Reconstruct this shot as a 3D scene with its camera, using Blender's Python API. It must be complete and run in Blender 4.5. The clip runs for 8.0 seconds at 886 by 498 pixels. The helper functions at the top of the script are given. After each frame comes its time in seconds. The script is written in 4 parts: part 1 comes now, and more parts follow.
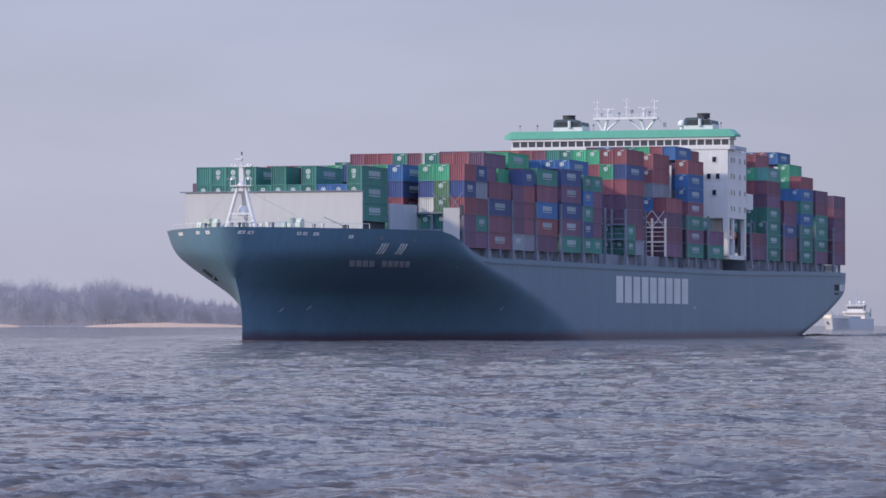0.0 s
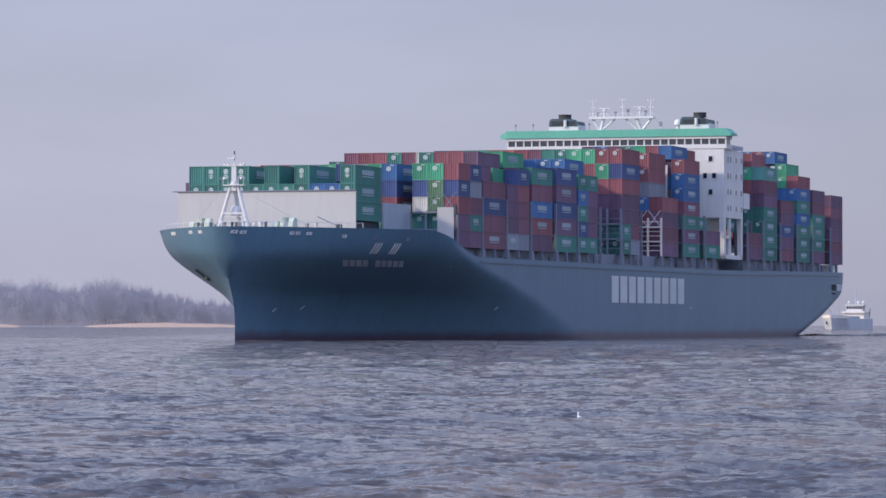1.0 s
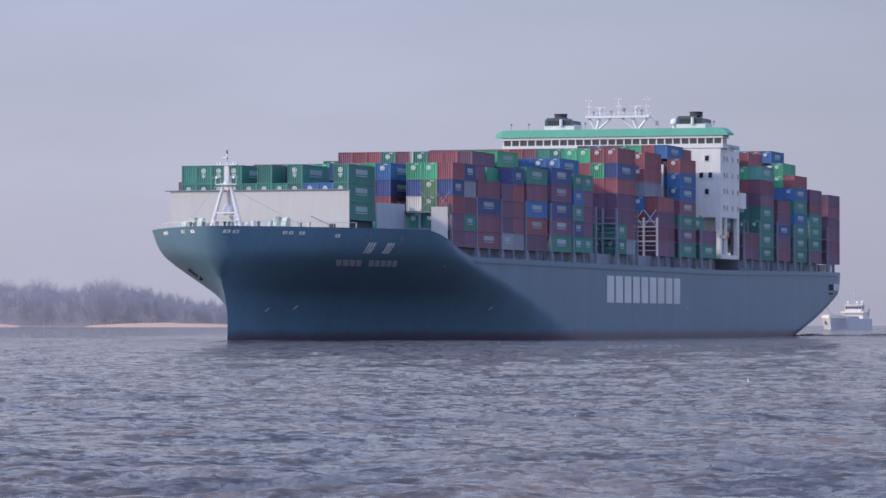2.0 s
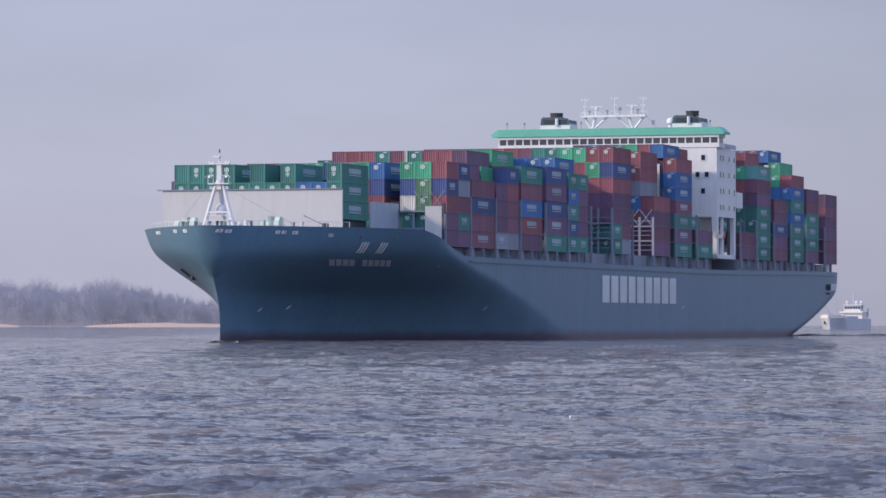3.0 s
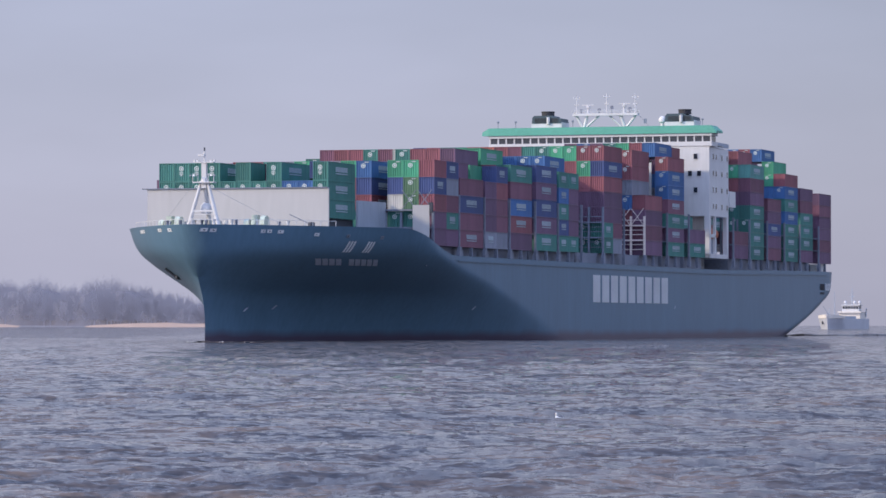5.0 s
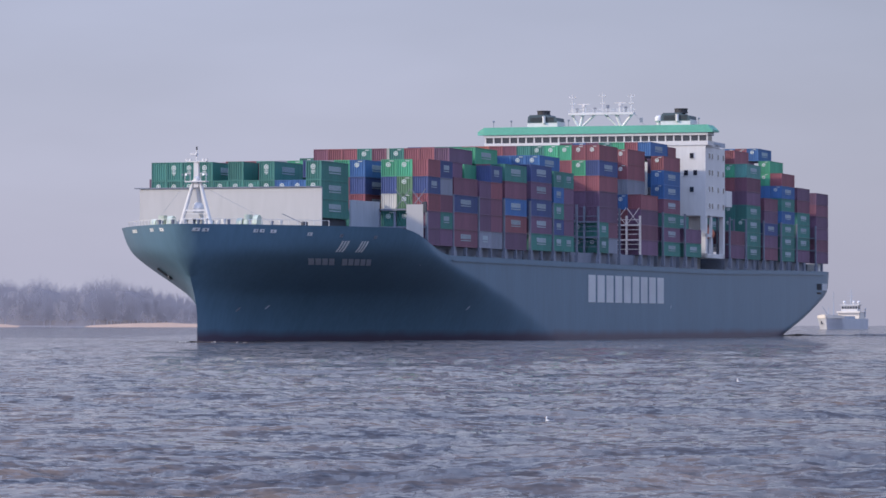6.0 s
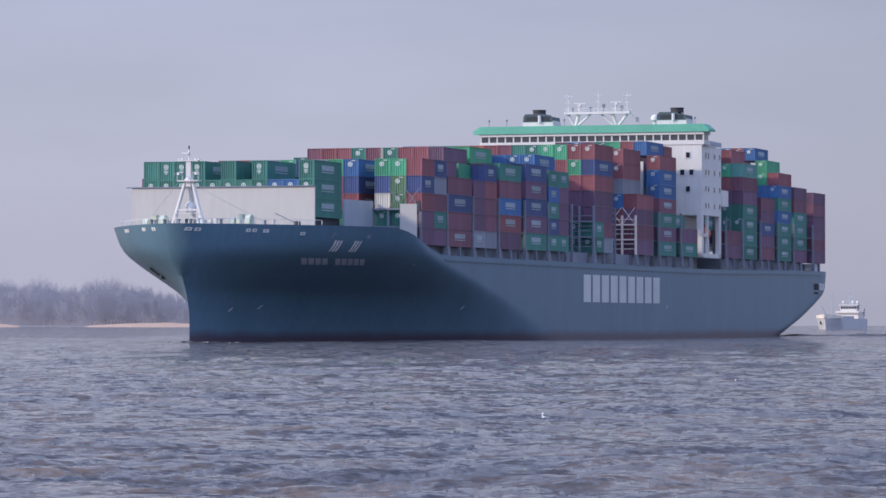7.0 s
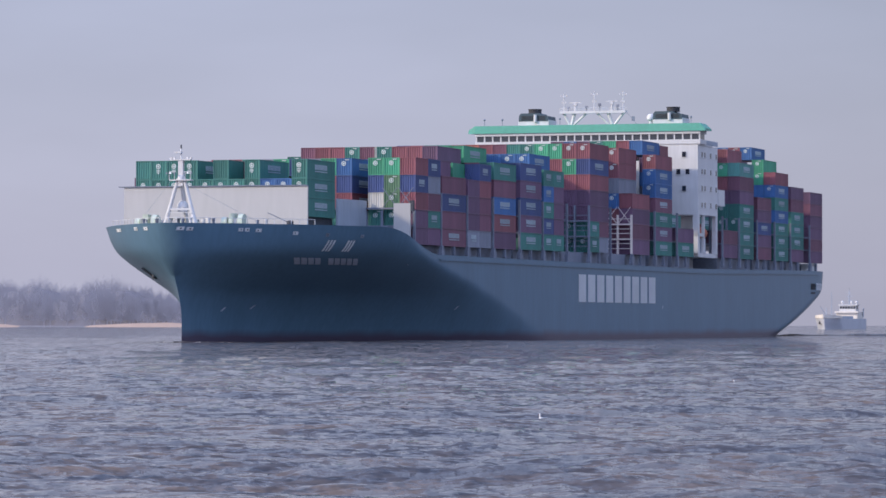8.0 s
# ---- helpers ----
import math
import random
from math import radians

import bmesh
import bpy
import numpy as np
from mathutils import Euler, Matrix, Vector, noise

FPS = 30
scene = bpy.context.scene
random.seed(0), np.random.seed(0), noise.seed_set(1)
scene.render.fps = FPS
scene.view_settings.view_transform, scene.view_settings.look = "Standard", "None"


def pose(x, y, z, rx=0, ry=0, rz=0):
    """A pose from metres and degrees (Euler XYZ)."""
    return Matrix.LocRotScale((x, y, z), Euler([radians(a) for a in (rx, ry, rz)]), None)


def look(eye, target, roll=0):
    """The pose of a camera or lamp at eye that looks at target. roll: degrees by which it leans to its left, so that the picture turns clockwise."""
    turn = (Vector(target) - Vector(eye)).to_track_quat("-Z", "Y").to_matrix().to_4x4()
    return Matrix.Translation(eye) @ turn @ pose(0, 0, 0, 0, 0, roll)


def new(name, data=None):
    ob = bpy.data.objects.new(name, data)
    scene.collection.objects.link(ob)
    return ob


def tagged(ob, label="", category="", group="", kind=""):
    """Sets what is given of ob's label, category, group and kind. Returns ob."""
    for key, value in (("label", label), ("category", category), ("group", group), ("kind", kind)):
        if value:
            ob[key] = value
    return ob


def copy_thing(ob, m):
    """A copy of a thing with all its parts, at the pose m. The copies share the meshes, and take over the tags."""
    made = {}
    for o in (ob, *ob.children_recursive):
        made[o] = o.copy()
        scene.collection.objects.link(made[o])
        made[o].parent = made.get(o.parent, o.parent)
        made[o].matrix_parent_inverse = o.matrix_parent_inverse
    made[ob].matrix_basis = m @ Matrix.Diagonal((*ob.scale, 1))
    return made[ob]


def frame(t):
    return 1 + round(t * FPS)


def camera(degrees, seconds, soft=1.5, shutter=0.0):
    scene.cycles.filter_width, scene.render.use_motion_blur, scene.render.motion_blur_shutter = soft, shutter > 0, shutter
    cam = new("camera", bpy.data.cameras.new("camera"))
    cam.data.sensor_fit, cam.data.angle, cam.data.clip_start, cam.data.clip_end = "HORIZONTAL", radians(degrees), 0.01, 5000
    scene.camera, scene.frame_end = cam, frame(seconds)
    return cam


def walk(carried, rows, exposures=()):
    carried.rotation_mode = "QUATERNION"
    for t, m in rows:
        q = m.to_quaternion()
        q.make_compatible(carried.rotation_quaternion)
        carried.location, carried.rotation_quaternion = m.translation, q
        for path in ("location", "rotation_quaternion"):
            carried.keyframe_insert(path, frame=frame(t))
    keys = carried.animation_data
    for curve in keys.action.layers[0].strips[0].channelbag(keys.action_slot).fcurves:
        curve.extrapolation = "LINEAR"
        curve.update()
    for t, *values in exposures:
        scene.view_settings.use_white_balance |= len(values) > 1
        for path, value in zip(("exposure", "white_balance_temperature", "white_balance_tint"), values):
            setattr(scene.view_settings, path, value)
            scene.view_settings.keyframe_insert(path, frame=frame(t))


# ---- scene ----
cam = camera(12.73, 8.0, soft=1.6)
EYE = (0.0, 0.0, 2.63)
VIEW = pose(*EYE, 91.078, 0, 0)
walk(cam, [(0, VIEW), (8, VIEW)])

# ---- light ----
SUN_DIR = Vector((-0.963, -0.30, 0.0)).normalized()
SUN_EL = radians(24)
world = bpy.data.worlds.new("hazy_sky")
scene.world = world
world.use_nodes = True
wn, wl = world.node_tree.nodes, world.node_tree.links
wn.clear()
w_out = wn.new("ShaderNodeOutputWorld")
w_bg = wn.new("ShaderNodeBackground")
w_haze = wn.new("ShaderNodeBackground")
w_mix = wn.new("ShaderNodeMixShader")
w_sky = wn.new("ShaderNodeTexSky")
w_sky.sky_type = "NISHITA"
w_sky.sun_disc = False
w_sky.sun_elevation = SUN_EL
w_sky.sun_rotation = math.atan2(SUN_DIR.x, SUN_DIR.y)
w_sky.dust_density = 1.5
w_bg.inputs[1].default_value = 0.15
w_geo = wn.new("ShaderNodeTexCoord")
w_sep = wn.new("ShaderNodeSeparateXYZ")
w_ramp = wn.new("ShaderNodeValToRGB")
w_ramp.color_ramp.elements[0].position = 0.0
w_ramp.color_ramp.elements[0].color = (0.475, 0.475, 0.64, 1)
w_ramp.color_ramp.elements[1].position = 0.10
w_ramp.color_ramp.elements[1].color = (0.43, 0.46, 0.65, 1)
mid = w_ramp.color_ramp.elements.new(0.03)
mid.color = (0.475, 0.485, 0.66, 1)
high = w_ramp.color_ramp.elements.new(0.45)
high.color = (0.42, 0.53, 0.88, 1)
zenith = w_ramp.color_ramp.elements.new(1.0)
zenith.color = (1.15, 1.45, 2.40, 1)
w_noise = wn.new("ShaderNodeTexNoise")
w_map = wn.new("ShaderNodeMapping")
w_map.inputs["Scale"].default_value = (7, 7, 26)
w_noise.inputs["Scale"].default_value = 1.6
w_noise.inputs["Detail"].default_value = 3
w_cloud = wn.new("ShaderNodeMixRGB")
w_cloud.blend_type = "MULTIPLY"
w_cloud.inputs[0].default_value = 1.0
w_soft = wn.new("ShaderNodeMapRange")
w_soft.inputs["From Min"].default_value = 0.3
w_soft.inputs["From Max"].default_value = 0.7
w_soft.inputs["To Min"].default_value = 0.95
w_soft.inputs["To Max"].default_value = 1.05
wl.new(w_geo.outputs["Generated"], w_sep.inputs[0])
wl.new(w_sep.outputs["Z"], w_ramp.inputs[0])
wl.new(w_geo.outputs["Generated"], w_map.inputs[0])
wl.new(w_map.outputs[0], w_noise.inputs["Vector"])
wl.new(w_noise.outputs[0], w_soft.inputs["Value"])
wl.new(w_ramp.outputs[0], w_cloud.inputs[1])
wl.new(w_soft.outputs[0], w_cloud.inputs[2])
# the haze is brighter towards the sun's side; the sky behind the camera is raised as unseen fill light
w_side = wn.new("ShaderNodeMapRange")
w_side.interpolation_type = "SMOOTHSTEP"
w_side.inputs["From Min"].default_value = -0.06
w_side.inputs["From Max"].default_value = 0.16
w_side.inputs["To Min"].default_value = 1.0
w_side.inputs["To Max"].default_value = 0.84
w_fade = wn.new("ShaderNodeMixRGB")
w_fade.blend_type = "MULTIPLY"
w_fade.inputs[0].default_value = 1.0
w_behind = wn.new("ShaderNodeMapRange")
w_behind.interpolation_type = "SMOOTHSTEP"
w_behind.inputs["From Min"].default_value = 0.25
w_behind.inputs["From Max"].default_value = -0.75
w_behind.inputs["To Min"].default_value = 1.0
w_behind.inputs["To Max"].default_value = 1.85
w_both = wn.new("ShaderNodeMath")
w_both.operation = "MULTIPLY"
wl.new(w_sep.outputs["X"], w_side.inputs["Value"])
wl.new(w_sep.outputs["Y"], w_behind.inputs["Value"])
wl.new(w_side.outputs[0], w_both.inputs[0])
wl.new(w_behind.outputs[0], w_both.inputs[1])
wl.new(w_cloud.outputs[0], w_fade.inputs[1])
wl.new(w_both.outputs[0], w_fade.inputs[2])
wl.new(w_fade.outputs[0], w_haze.inputs[0])
wl.new(w_sky.outputs[0], w_bg.inputs[0])
w_mix.inputs[0].default_value = 0.85
wl.new(w_bg.outputs[0], w_mix.inputs[1])
wl.new(w_haze.outputs[0], w_mix.inputs[2])
wl.new(w_mix.outputs[0], w_out.inputs[0])

sun_data = bpy.data.lights.new("sun", "SUN")
sun_data.energy = 3.3
sun_data.angle = radians(3)
sun_data.color = (1.0, 0.86, 0.69)
sun = new("sun", sun_data)
sun_from = Vector((SUN_DIR.x * math.cos(SUN_EL), SUN_DIR.y * math.cos(SUN_EL), math.sin(SUN_EL)))
sun.matrix_world = look(sun_from * 300, (0, 0, 0))


# ---- materials ----
def material(name, colour, rough=0.5, metal=0.0, vary=0.25, scale=1.0, bump=0.0, streak=0.0, spec=0.5, per_object=0.0):
    """Paint, steel or earth: colour with blotches at two scales, streaks that run down, and fine relief."""
    m = bpy.data.materials.new(name)
    m.use_nodes = True
    n, l = m.node_tree.nodes, m.node_tree.links
    b = n["Principled BSDF"]
    b.inputs["Roughness"].default_value = rough
    b.inputs["Metallic"].default_value = metal
    b.inputs["Specular IOR Level"].default_value = spec
    tc = n.new("ShaderNodeTexCoord")
    mp = n.new("ShaderNodeMapping")
    mp.inputs["Scale"].default_value = (scale, scale, scale * (0.15 if streak else 1.0))
    l.new(tc.outputs["Object"], mp.inputs[0])
    big, fine = n.new("ShaderNodeTexNoise"), n.new("ShaderNodeTexNoise")
    big.inputs["Scale"].default_value, big.inputs["Detail"].default_value = 0.25, 4
    fine.inputs["Scale"].default_value, fine.inputs["Detail"].default_value = 3.0, 6
    l.new(mp.outputs[0], big.inputs["Vector"])
    l.new(mp.outputs[0], fine.inputs["Vector"])
    add = n.new("ShaderNodeMath")
    add.operation = "ADD"
    l.new(big.outputs[0], add.inputs[0])
    l.new(fine.outputs[0], add.inputs[1])
    rng = n.new("ShaderNodeMapRange")
    rng.inputs["From Min"].default_value, rng.inputs["From Max"].default_value = 0.7, 1.3
    rng.inputs["To Min"].default_value, rng.inputs["To Max"].default_value = 1 - vary, 1 + vary
    l.new(add.outputs[0], rng.inputs["Value"])
    value = rng.outputs[0]
    if per_object:
        oi = n.new("ShaderNodeObjectInfo")
        orr = n.new("ShaderNodeMapRange")
        orr.inputs["To Min"].default_value, orr.inputs["To Max"].default_value = 1 - per_object, 1 + per_object
        l.new(oi.outputs["Random"], orr.inputs["Value"])
        mul = n.new("ShaderNodeMath")
        mul.operation = "MULTIPLY"
        l.new(value, mul.inputs[0])
        l.new(orr.outputs[0], mul.inputs[1])
        value = mul.outputs[0]
    mix = n.new("ShaderNodeMixRGB")
    mix.blend_type = "MULTIPLY"
    mix.inputs[0].default_value = 1
    mix.inputs[1].default_value = (*colour, 1)
    l.new(value, mix.inputs[2])
    l.new(mix.outputs[0], b.inputs["Base Color"])
    if bump:
        bp = n.new("ShaderNodeBump")
        bp.inputs["Strength"].default_value = 0.5
        bp.inputs["Distance"].default_value = bump
        l.new(fine.outputs[0], bp.inputs["Height"])
        l.new(bp.outputs[0], b.inputs["Normal"])
    return m


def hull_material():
    """Green ship's paint, its colour pushed to blue-grey for haze and shade, above a band of dull red anti-fouling,
    welded plates, scuffed and streaked.
    """
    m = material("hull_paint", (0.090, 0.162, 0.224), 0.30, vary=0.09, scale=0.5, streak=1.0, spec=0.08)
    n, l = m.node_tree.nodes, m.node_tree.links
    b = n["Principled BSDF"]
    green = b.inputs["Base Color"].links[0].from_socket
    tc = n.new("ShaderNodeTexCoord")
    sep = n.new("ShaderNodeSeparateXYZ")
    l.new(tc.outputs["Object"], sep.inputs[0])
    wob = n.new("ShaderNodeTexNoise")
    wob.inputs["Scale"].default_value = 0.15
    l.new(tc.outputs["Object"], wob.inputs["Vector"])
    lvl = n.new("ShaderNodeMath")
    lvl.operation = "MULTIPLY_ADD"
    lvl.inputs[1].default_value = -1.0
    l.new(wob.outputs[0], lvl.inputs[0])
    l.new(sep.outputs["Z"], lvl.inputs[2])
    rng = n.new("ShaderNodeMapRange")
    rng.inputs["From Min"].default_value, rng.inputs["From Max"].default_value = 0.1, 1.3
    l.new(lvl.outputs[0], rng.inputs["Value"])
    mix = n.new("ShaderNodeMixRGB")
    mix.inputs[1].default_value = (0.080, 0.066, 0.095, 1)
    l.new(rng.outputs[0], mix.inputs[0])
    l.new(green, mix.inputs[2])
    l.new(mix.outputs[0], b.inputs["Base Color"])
    # strakes of plating, a little dished between their seams
    br = n.new("ShaderNodeTexBrick")
    br.inputs["Scale"].default_value = 1.0
    br.inputs["Brick Width"].default_value = 11.0
    br.inputs["Row Height"].default_value = 2.6
    br.inputs["Mortar Size"].default_value = 0.05
    br.inputs["Mortar Smooth"].default_value = 1.0
    cmb = n.new("ShaderNodeCombineXYZ")
    l.new(sep.outputs["X"], cmb.inputs[0])
    l.new(sep.outputs["Z"], cmb.inputs[1])
    l.new(cmb.outputs[0], br.inputs["Vector"])
    bp = n.new("ShaderNodeBump")
    bp.inputs["Strength"].default_value = 0.15
    bp.inputs["Distance"].default_value = 0.03
    l.new(br.outputs["Fac"], bp.inputs["Height"])
    l.new(bp.outputs[0], b.inputs["Normal"])
    return m


def water_material():
    """Turbid brown tidal water with wind ripples."""
    m = bpy.data.materials.new("river_water")
    m.use_nodes = True
    n, l = m.node_tree.nodes, m.node_tree.links
    b = n["Principled BSDF"]
    b.inputs["Roughness"].default_value = 0.06
    b.inputs["IOR"].default_value = 1.33
    tc = n.new("ShaderNodeTexCoord")
    patch = n.new("ShaderNodeTexNoise")
    patch.inputs["Scale"].default_value, patch.inputs["Detail"].default_value = 0.22, 5
    l.new(tc.outputs["Object"], patch.inputs["Vector"])
    mix = n.new("ShaderNodeMixRGB")
    mix.inputs[1].default_value = (0.050, 0.047, 0.054, 1)
    mix.inputs[2].default_value = (0.125, 0.092, 0.074, 1)
    # brown patches at random, standing for the brown of steep wave faces
    brown_mix = n.new("ShaderNodeMapRange")
    brown_mix.inputs["From Min"].default_value, brown_mix.inputs["From Max"].default_value = 0.40, 0.66
    l.new(patch.outputs[0], brown_mix.inputs["Value"])
    l.new(brown_mix.outputs[0], mix.inputs[0])
    l.new(mix.outputs[0], b.inputs["Base Color"])
    # ripples too small for the sheet tilt the surface both ways
    geo = n.new("ShaderNodeNewGeometry")
    total = geo.outputs["Normal"]
    for across, along, tilt in ((0.5, 0.6, 0.8), (1.15, 1.6, 2.2), (2.6, 3.8, 2.6), (6.5, 9.0, 1.6)):
        mp = n.new("ShaderNodeMapping")
        mp.inputs["Scale"].default_value = (across, along, 1.0)
        mp.inputs["Rotation"].default_value = (0, 0, 0.12)
        nz = n.new("ShaderNodeTexNoise")
        nz.inputs["Scale"].default_value, nz.inputs["Detail"].default_value = 1.0, 2
        sub = n.new("ShaderNodeVectorMath")
        sub.operation = "SUBTRACT"
        sub.inputs[1].default_value = (0.5, 0.5, 0.5)
        mul = n.new("ShaderNodeVectorMath")
        mul.operation = "MULTIPLY"
        mul.inputs[1].default_value = (tilt, tilt, 0.0)
        add = n.new("ShaderNodeVectorMath")
        add.operation = "ADD"
        l.new(tc.outputs["Object"], mp.inputs[0])
        l.new(mp.outputs[0], nz.inputs["Vector"])
        l.new(nz.outputs["Color"], sub.inputs[0])
        l.new(sub.outputs[0], mul.inputs[0])
        l.new(total, add.inputs[0])
        l.new(mul.outputs[0], add.inputs[1])
        total = add.outputs[0]
    unit = n.new("ShaderNodeVectorMath")
    unit.operation = "NORMALIZE"
    l.new(total, unit.inputs[0])
    l.new(unit.outputs[0], b.inputs["Normal"])
    return m


M_HULL = hull_material()
M_WATER = water_material()
M_WHITE = material("white_ship_paint", (0.60, 0.59, 0.585), 0.45, vary=0.07, scale=0.6, streak=1)
M_SCREEN = material("cream_white_paint", (0.455, 0.44, 0.43), 0.5, vary=0.05, scale=0.4, streak=1)
M_GREY = material("grey_steel_paint", (0.32, 0.36, 0.42), 0.5, vary=0.12, scale=0.8, streak=1)
M_ROOF = material("sea_green_paint", (0.085, 0.33, 0.235), 0.45, vary=0.1, scale=0.6)
M_DECK = material("deck_paint", (0.10, 0.14, 0.13), 0.7, vary=0.3, scale=0.7)
M_DARK = material("dark_steel", (0.045, 0.05, 0.065), 0.6, vary=0.3)
# funnel paint lightened and blued in its colour to stand for haze
M_FUNNEL = material("funnel_green_black", (0.05, 0.08, 0.095), 0.5, vary=0.2)
M_SOOT = material("sooty_steel", (0.03, 0.03, 0.035), 0.7, vary=0.3)
M_LETTER = material("pale_grey_lettering_paint", (0.88, 0.88, 0.88), 0.5, vary=0.08, scale=0.8)
M_NAME = material("greyed_name_paint", (0.62, 0.66, 0.74), 0.5, vary=0.1)
M_GLASS = material("dark_window_glass", (0.02, 0.025, 0.035), 0.08, vary=0.1, spec=0.8)
M_LASH = material("lashing_steel", (0.17, 0.19, 0.24), 0.55, vary=0.2)
# cream frames, brightened in the paint for sun that misses them
M_CREAM = material("cream_sunlit_lashing_paint", (0.80, 0.70, 0.62), 0.5, vary=0.1)
M_WINCH = material("pale_winch_paint", (0.5, 0.56, 0.46), 0.5, vary=0.15)
M_SAND = material("pale_sand", (0.40, 0.275, 0.205), 0.9, vary=0.12, scale=0.02)
M_SCRUB = material("winter_scrub", (0.17, 0.155, 0.165), 1.0, vary=0.15, scale=0.03)
# far trees paled in their base colour to stand for haze
M_WOOD = material("haze_paled_winter_trees", (0.45, 0.405, 0.405), 1.0, vary=0.10, scale=0.03)
M_FOAM = material("foam", (0.60, 0.59, 0.58), 0.8, vary=0.1, scale=3)
M_BIRD = material("white_feathers", (0.75, 0.75, 0.75), 0.8, vary=0.05)
M_BIRDGREY = material("grey_feathers", (0.10, 0.10, 0.12), 0.8, vary=0.05)
M_BLUEHULL = material("blue_grey_hull_paint", (0.48, 0.49, 0.53), 0.5, vary=0.08, scale=0.5, streak=1)
M_BUFF = material("buff_white_paint", (0.68, 0.62, 0.55), 0.5, vary=0.08)

# container paints, most of them paled and blued in the colour for haze
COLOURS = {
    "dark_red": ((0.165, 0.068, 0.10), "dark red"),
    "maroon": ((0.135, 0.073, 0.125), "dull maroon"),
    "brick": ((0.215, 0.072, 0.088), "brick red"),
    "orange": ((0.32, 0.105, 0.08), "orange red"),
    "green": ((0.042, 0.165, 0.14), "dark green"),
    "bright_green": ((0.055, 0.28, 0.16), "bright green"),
    "olive": ((0.10, 0.19, 0.11), "dull olive green"),
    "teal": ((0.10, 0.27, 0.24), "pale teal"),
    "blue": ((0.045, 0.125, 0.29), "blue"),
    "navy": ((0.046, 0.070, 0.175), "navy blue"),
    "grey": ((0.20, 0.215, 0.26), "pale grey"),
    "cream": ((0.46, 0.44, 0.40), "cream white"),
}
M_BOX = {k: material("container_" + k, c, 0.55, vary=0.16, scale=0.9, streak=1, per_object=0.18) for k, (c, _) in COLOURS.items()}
M_LOGO = material("container_lettering", (0.32, 0.38, 0.41), 0.55, vary=0.15, scale=2, per_object=0.15)
M_EMBLEM = material("container_emblem_white", (0.56, 0.62, 0.60), 0.5, vary=0.1)


# ---- mesh helpers ----
def box(bm, x0, x1, y0, y1, z0, z1):
    vs = [bm.verts.new((x, y, z)) for x in (x0, x1) for y in (y0, y1) for z in (z0, z1)]
    for f in ((0, 1, 3, 2), (4, 6, 7, 5), (0, 4, 5, 1), (2, 3, 7, 6), (0, 2, 6, 4), (1, 5, 7, 3)):
        bm.faces.new([vs[i] for i in f])
    return vs


def rod(bm, p, q, r0, r1=None, n=8):
    """A round bar from p to q."""
    p, q = Vector(p), Vector(q)
    r1 = r0 if r1 is None else r1
    turn = (q - p).to_track_quat("Z", "Y")
    rings = []
    for c, r in ((p, r0), (q, r1)):
        rings.append([bm.verts.new(c + turn @ Vector((r * math.cos(k * math.tau / n), r * math.sin(k * math.tau / n), 0))) for k in range(n)])
    for k in range(n):
        bm.faces.new((rings[0][k], rings[0][(k + 1) % n], rings[1][(k + 1) % n], rings[1][k]))
    bm.faces.new(rings[0][::-1])
    bm.faces.new(rings[1])


def turned(bm, centre, profile, n=16):
    """A lathe shape: profile rows of (radius, height) round a standing axis."""
    rings = [[bm.verts.new((centre[0] + r * math.cos(k * math.tau / n), centre[1] + r * math.sin(k * math.tau / n), centre[2] + h)) for k in range(n)] for r, h in profile]
    for a, b in zip(rings, rings[1:]):
        for k in range(n):
            bm.faces.new((a[k], a[(k + 1) % n], b[(k + 1) % n], b[k]))
    bm.faces.new(rings[0][::-1])
    bm.faces.new(rings[-1])


def mesh_of(name, bm, mat, smooth=False, crease=38):
    bmesh.ops.recalc_face_normals(bm, faces=bm.faces)
    me = bpy.data.meshes.new(name)
    bm.to_mesh(me)
    bm.free()
    me.materials.append(mat)
    if smooth:
        me.shade_smooth()
        me.set_sharp_from_angle(angle=radians(crease))
    return me


def part(name, bm, mat, parent=None, label="", smooth=False, crease=38):
    ob = new(name, mesh_of(name, bm, mat, smooth, crease))
    ob.parent = parent
    if label:
        ob["label"] = label
    return ob


def boxes(*rows):
    bm = bmesh.new()
    for r in rows:
        box(bm, *r)
    return bm


MOVING = []  # (object, its pose in the big ship's space)


# ---- water ----
WAVES = ((15.0, 0.20, 3.1, 0.40), (6.0, 0.16, 4.4, 0.5), (2.8, 0.14, 7.7, 0.5), (1.2, 0.065, 1.9, 0.7), (0.5, 0.028, 5.3, 0.8))


def wave_height(x, y, step):
    """Wind chop on the river, crests lying across the view, in groups; waves much shorter than the sheet's step are left out."""
    h = 0.0
    gust = 0.95 + 0.75 * noise.noise(Vector((x * 0.35 + y * 0.1, y, 90.0)) / 26.0) + 0.45 * noise.noise(Vector((x * 0.3, y, 40.0)) / 9.0)
    for size, amp, seed, long in WAVES:
        if step * 0.3 < size:
            nz = noise.noise(Vector((x * long + y * 0.14, y - x * 0.16, seed * 10)) / size)
            if size > 5:
                h += amp * 1.5 * nz
            else:
                h += amp * gust * (0.55 - 1.9 * abs(nz))
    return h


